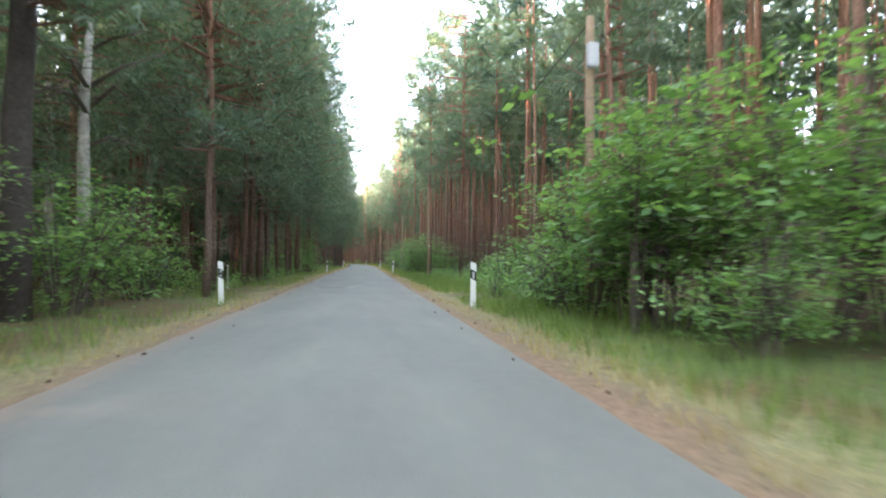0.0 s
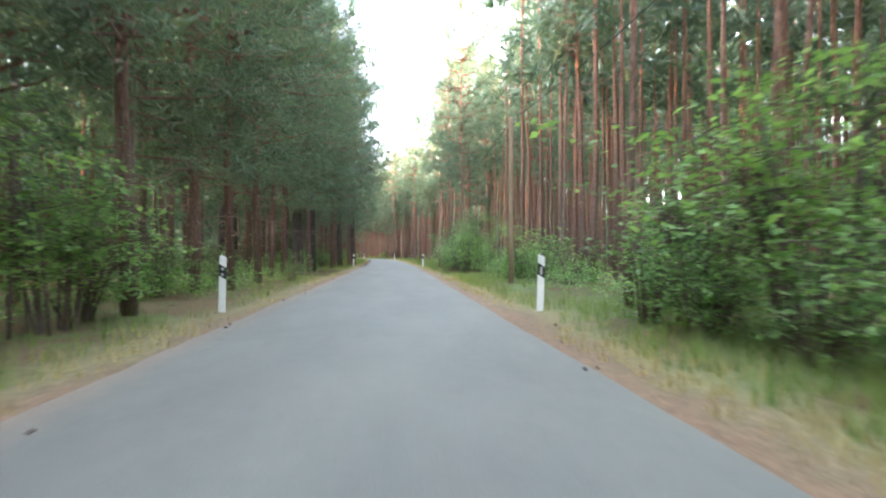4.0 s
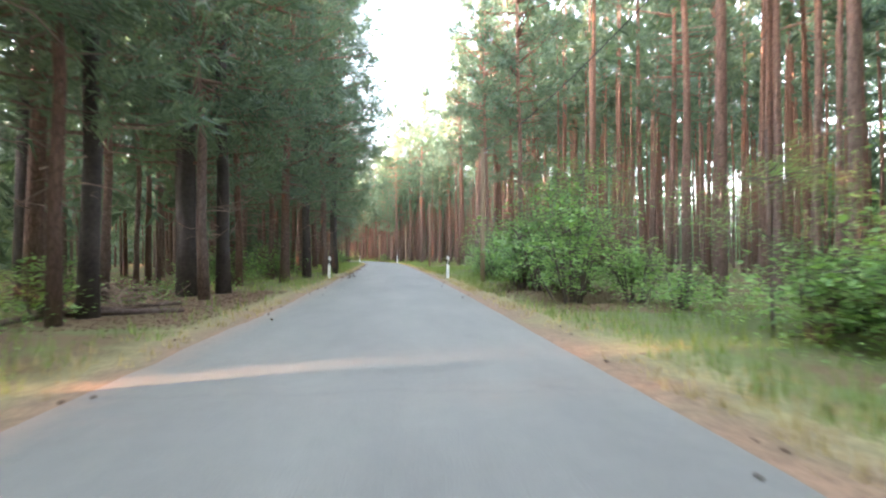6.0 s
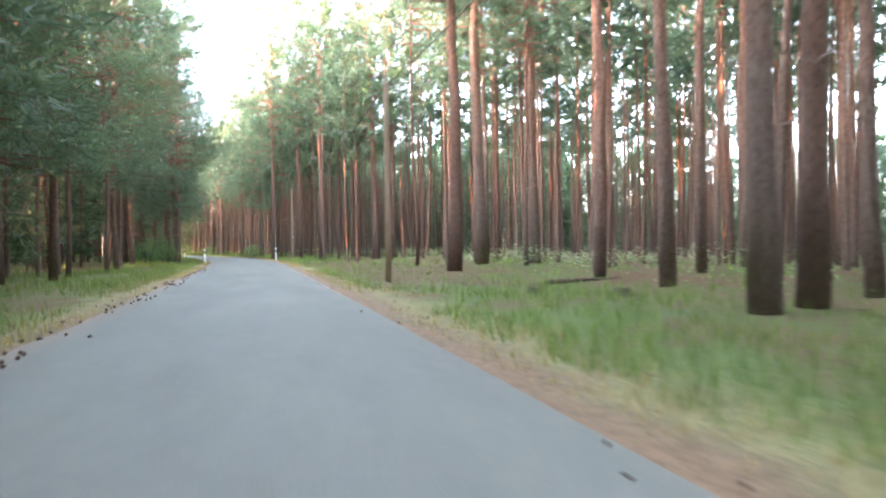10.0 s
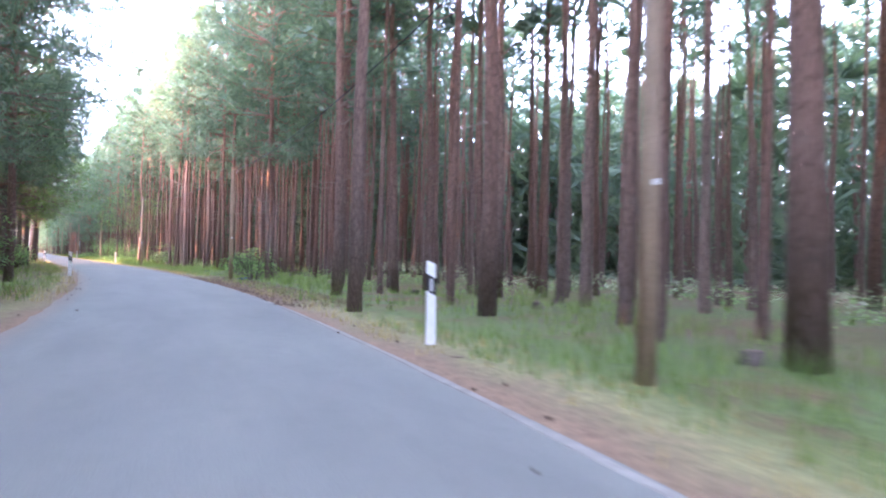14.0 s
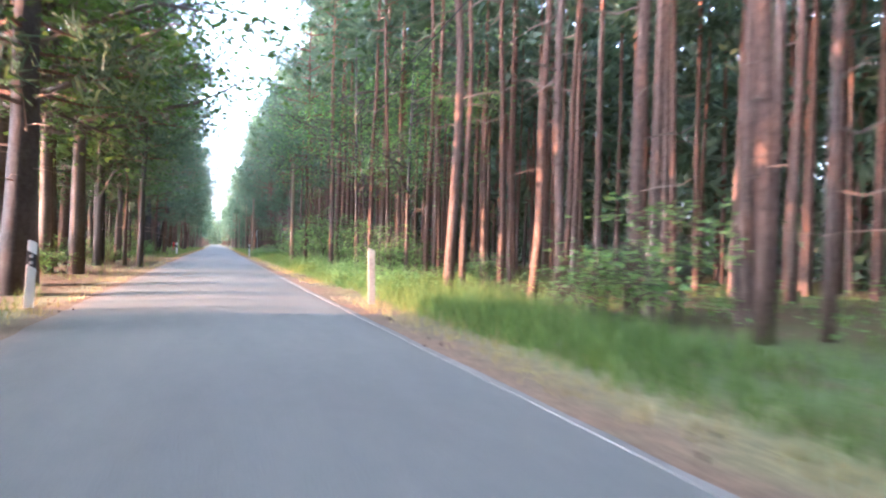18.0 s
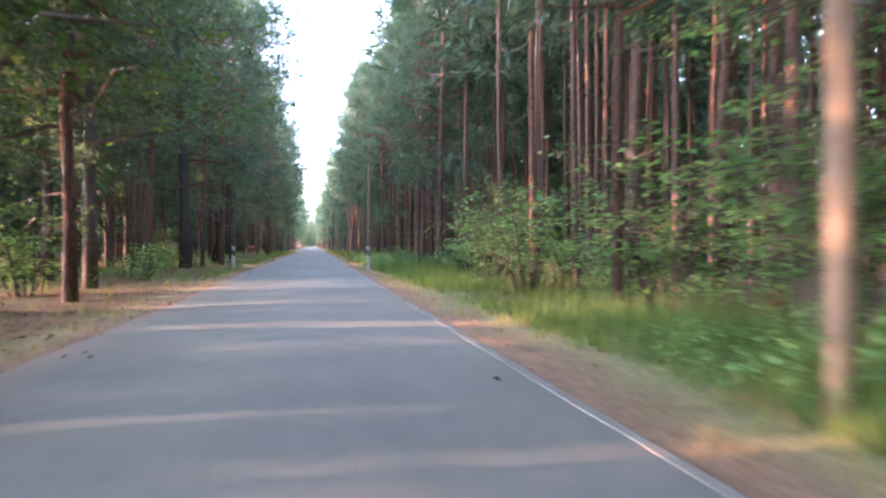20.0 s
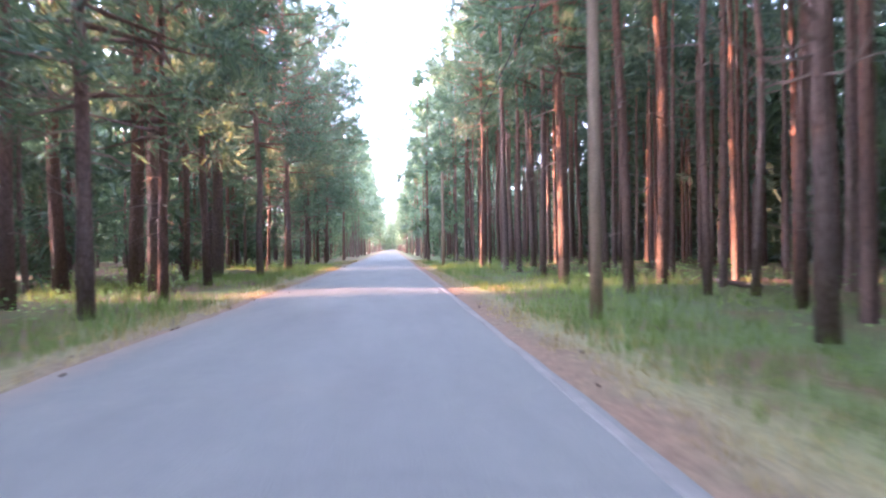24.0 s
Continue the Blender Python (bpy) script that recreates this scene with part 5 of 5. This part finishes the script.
at = spot(277.0, 4.2)
e = thing("sign_post", at, heading(277), 1.0, "white sign board seen edge-on on a grey steel post", "sign")
v, f = tube([(0, 0, -0.3), (0, 0, 1.2), (-0.02, 0, 2.1), (-0.03, 0, 2.58)], [0.034, 0.034, 0.032, 0.03], 12)
child("post", mesh_of("post", v, f, [STEEL], smooth=True), e)
outline = [(0.19 * math.cos(a), 0.64 + 0.19 * math.sin(a)) for a in np.linspace(0, math.pi, 13)] + [(-0.19, 0.02), (-0.17, 0.0), (0.17, 0.0), (0.19, 0.02)]
v, f = prism([[(-0.012, y, 1.73 + z) for y, z in outline], [(0.0, y, 1.73 + z) for y, z in outline]])
child("board", mesh_of("board", v, f, [WHITE_PAINT]), e, "white board with a rounded top", pose(-0.05, 0, 0, 0, 0, -18))
for z in (1.88, 2.4):
    child("clamp", bm_mesh("clamp", box(0.09, 0.09, 0.035, (-0.03, 0, z), 0.006), STEEL), e)


def stump(s, d, r, tall):
    e = thing("tree_stump", spot(s, d), s * 7, 1.0, "old grey pine stump with a rough sawn top", "stump", "stumps in the clearing")
    v, f = lathe([(r * 1.35, -0.1), (r * 1.15, tall * 0.35), (r, tall * 0.9), (r * 0.95, tall)], 14)
    rng = np.random.RandomState(int(s))
    v = [(x * (1 + 0.12 * math.sin(3 * math.atan2(y, x) + s)), y * (1 + 0.1 * math.cos(2 * math.atan2(y, x))), z) for x, y, z in v]
    child("bole", mesh_of("bole", v, f, [DARK_BARK], smooth=False), e)
    v, f = lathe([(r * 0.9, tall - 0.002), (r * 0.88, tall + 0.006), (r * 0.3, tall + 0.012)], 14)
    child("sawn_top", mesh_of("sawn_top", v, f, [CUT_WOOD]), e, "pale sawn top")


for s, d, r, tall in ((169.9, 7.5, 0.13, 0.14), (161.7, 6.5, 0.10, 0.13), (155.9, 5.5, 0.12, 0.14), (117.3, 6.9, 0.16, 0.18), (119.5, 6.1, 0.14, 0.14)):
    stump(s, d, r, tall)


def log(s, d, length, r, turn, name="fallen_log"):
    e = thing(name, spot(s, d), heading(s) + turn, 1.0, "thin fallen pine log among litter on the forest floor", "log", "fallen logs in the wood")
    v, f = tube([(-length / 2, 0, r * 0.8), (0, 0.06, r * 0.9), (length / 2, 0, r * 0.8)], [r, r * 0.9, r * 0.75], 10)
    child("stem", mesh_of("stem", v, f, [BARK], smooth=True), e)
    for x, a in ((-length / 2 - 0.002, -90), (length / 2 + 0.002, 90)):
        v, f = lathe([(r * 0.8, 0.0), (r * 0.7, 0.006), (r * 0.2, 0.008)], 10)
        child("cut_end", mesh_of("cut_end", v, f, [CUT_WOOD]), e, "pale cut end", pose(x, 0, r * 0.8, 0, a, 0))


for s, d, length, r, turn in ((78.7, -4.8, 2.2, 0.06, 20), (79.6, -5.6, 2.8, 0.07, -30), (80.8, -5.0, 1.9, 0.05, 70), (77.5, -5.9, 2.4, 0.06, 95), (284.0, -5.2, 1.8, 0.05, 15), (283.2, -6.0, 2.2, 0.05, 60),
                              (285.0, -6.4, 1.6, 0.04, -40), (123.0, 9.2, 2.6, 0.08, 10), (190.0, 9.0, 3.0, 0.07, 35), (230.0, 8.6, 2.6, 0.06, -20), (298.0, 8.0, 2.8, 0.06, 80)):
    log(s, d, length, r, turn)


def brush_pile(s, d, rng):
    """Cut twigs thrown in a heap."""
    items = []
    for _ in range(90):
        a, z = rng.uniform(0, math.pi), rng.uniform(0.02, 0.5)
        c = np.array([rng.normal() * 0.6, rng.normal() * 0.5, 0]) * (1.15 - z)
        w = np.array([math.cos(a), math.sin(a), rng.uniform(-0.25, 0.35)]) * rng.uniform(0.3, 0.9)
        p, q = c - w * 0.5, c + w * 0.5
        p[2], q[2] = max(0.0, z + p[2]), max(0.02, z + q[2])
        items.append(((p, (p + q) / 2 + rng.normal(size=3) * 0.04, q), (0.014, 0.011, 0.004)))
    e = thing("brush_pile", spot(s, d), 0, 1.0, "heap of dry brown cut branches beside the sandy track", "brushwood")
    child("twigs", mesh_of("twigs", *tubes(items, 4), [TWIG]), e)


rng = np.random.RandomState(77)
brush_pile(284.6, -4.75, rng)
brush_pile(80.0, -5.3, rng)

# a crumpled sheet of blue foil on the verge
bm = bmesh.new()
bmesh.ops.create_grid(bm, x_segments=12, y_segments=6, size=0.5, matrix=Matrix.Diagonal((0.85, 0.26, 1, 1)))
for v in bm.verts:
    v.co.z = 0.05 + 0.05 * math.sin(9 * v.co.x + 4 * v.co.y) * math.cos(13 * v.co.y) + 0.02 * math.sin(31 * v.co.x)
bmesh.ops.solidify(bm, geom=bm.faces[:], thickness=0.004)
o = new("plastic_sheet", bm_mesh("plastic_sheet", bm, BLUE_FOIL))
o.matrix_world = pose(*[float(v) for v in spot(179.4, 4.1)], 0, 0, 60)
tagged(o, "crumpled blue plastic sheet lying on the grass verge", "litter")
bm = bmesh.new()
bmesh.ops.create_icosphere(bm, subdivisions=2, radius=0.1)
for v in bm.verts:
    v.co = Vector((v.co.x * 1.5, v.co.y, max(0.0, v.co.z) * 0.45)) * (1 + 0.16 * math.sin(23 * v.co.x + 17 * v.co.y))
o = new("plastic_bag", bm_mesh("plastic_bag", bm, PALE_FOIL))
o.matrix_world = pose(*[float(v) for v in spot(179.3, 4.6)], 0, 0, 20)
tagged(o, "crumpled pale blue plastic bag in the grass", "litter")

# a square repair patch and a sealed crack in the asphalt
for name, label, sx, sy, s, d, mat in (("asphalt_patch", "pale square repair patch in the asphalt", 0.34, 0.5, 24.1, -0.12, PATCH_PALE),
                                       ("sealed_crack", "dark sealed crack across half the asphalt", 0.95, 0.035, 24.0, -0.78, PATCH_DARK)):
    o = new(name, bm_mesh(name, box(sx, sy, 0.006, (0, 0, 0), 0.0), mat))
    p = spot(s, d)
    o.matrix_world = pose(float(p[0]), float(p[1]), 0.048, 0, 0, heading(s))
    tagged(o, label, "road patch", kind="structure")

# a thin grey marker stake on the verge
e = thing("marker_stake", spot(24.7, -4.6), 0, 1.0, "thin grey wooden marker stake in the grass", "stake")
child("shaft", mesh_of("shaft", *tube([(0, 0, -0.2), (0, 0, 0.5), (0.01, 0, 0.85)], [0.028, 0.027, 0.024], 8), [POLE_GREY]), e)
child("top", mesh_of("top", *lathe([(0.027, 0.85), (0.027, 0.88), (0.012, 0.9)], 8), [WHITE_PAINT]), e, "white painted top")

# short worn paint dashes on the middle of the road
for s, d in ((265.0, -0.2), (286.6, 0.1), (281.0, 0.0)):
    bm = box(0.04, 0.42, 0.004, (0, 0, 0), 0.0)
    o = new("paint_dash", bm_mesh("paint_dash", bm, ROAD_PAINT))
    p = spot(s, d)
    o.matrix_world = pose(float(p[0]), float(p[1]), 0.0535, 0, 0, heading(s) - 4)
    tagged(o, "short worn white paint dash on the asphalt", "road marking", "paint dashes on the road", "structure")
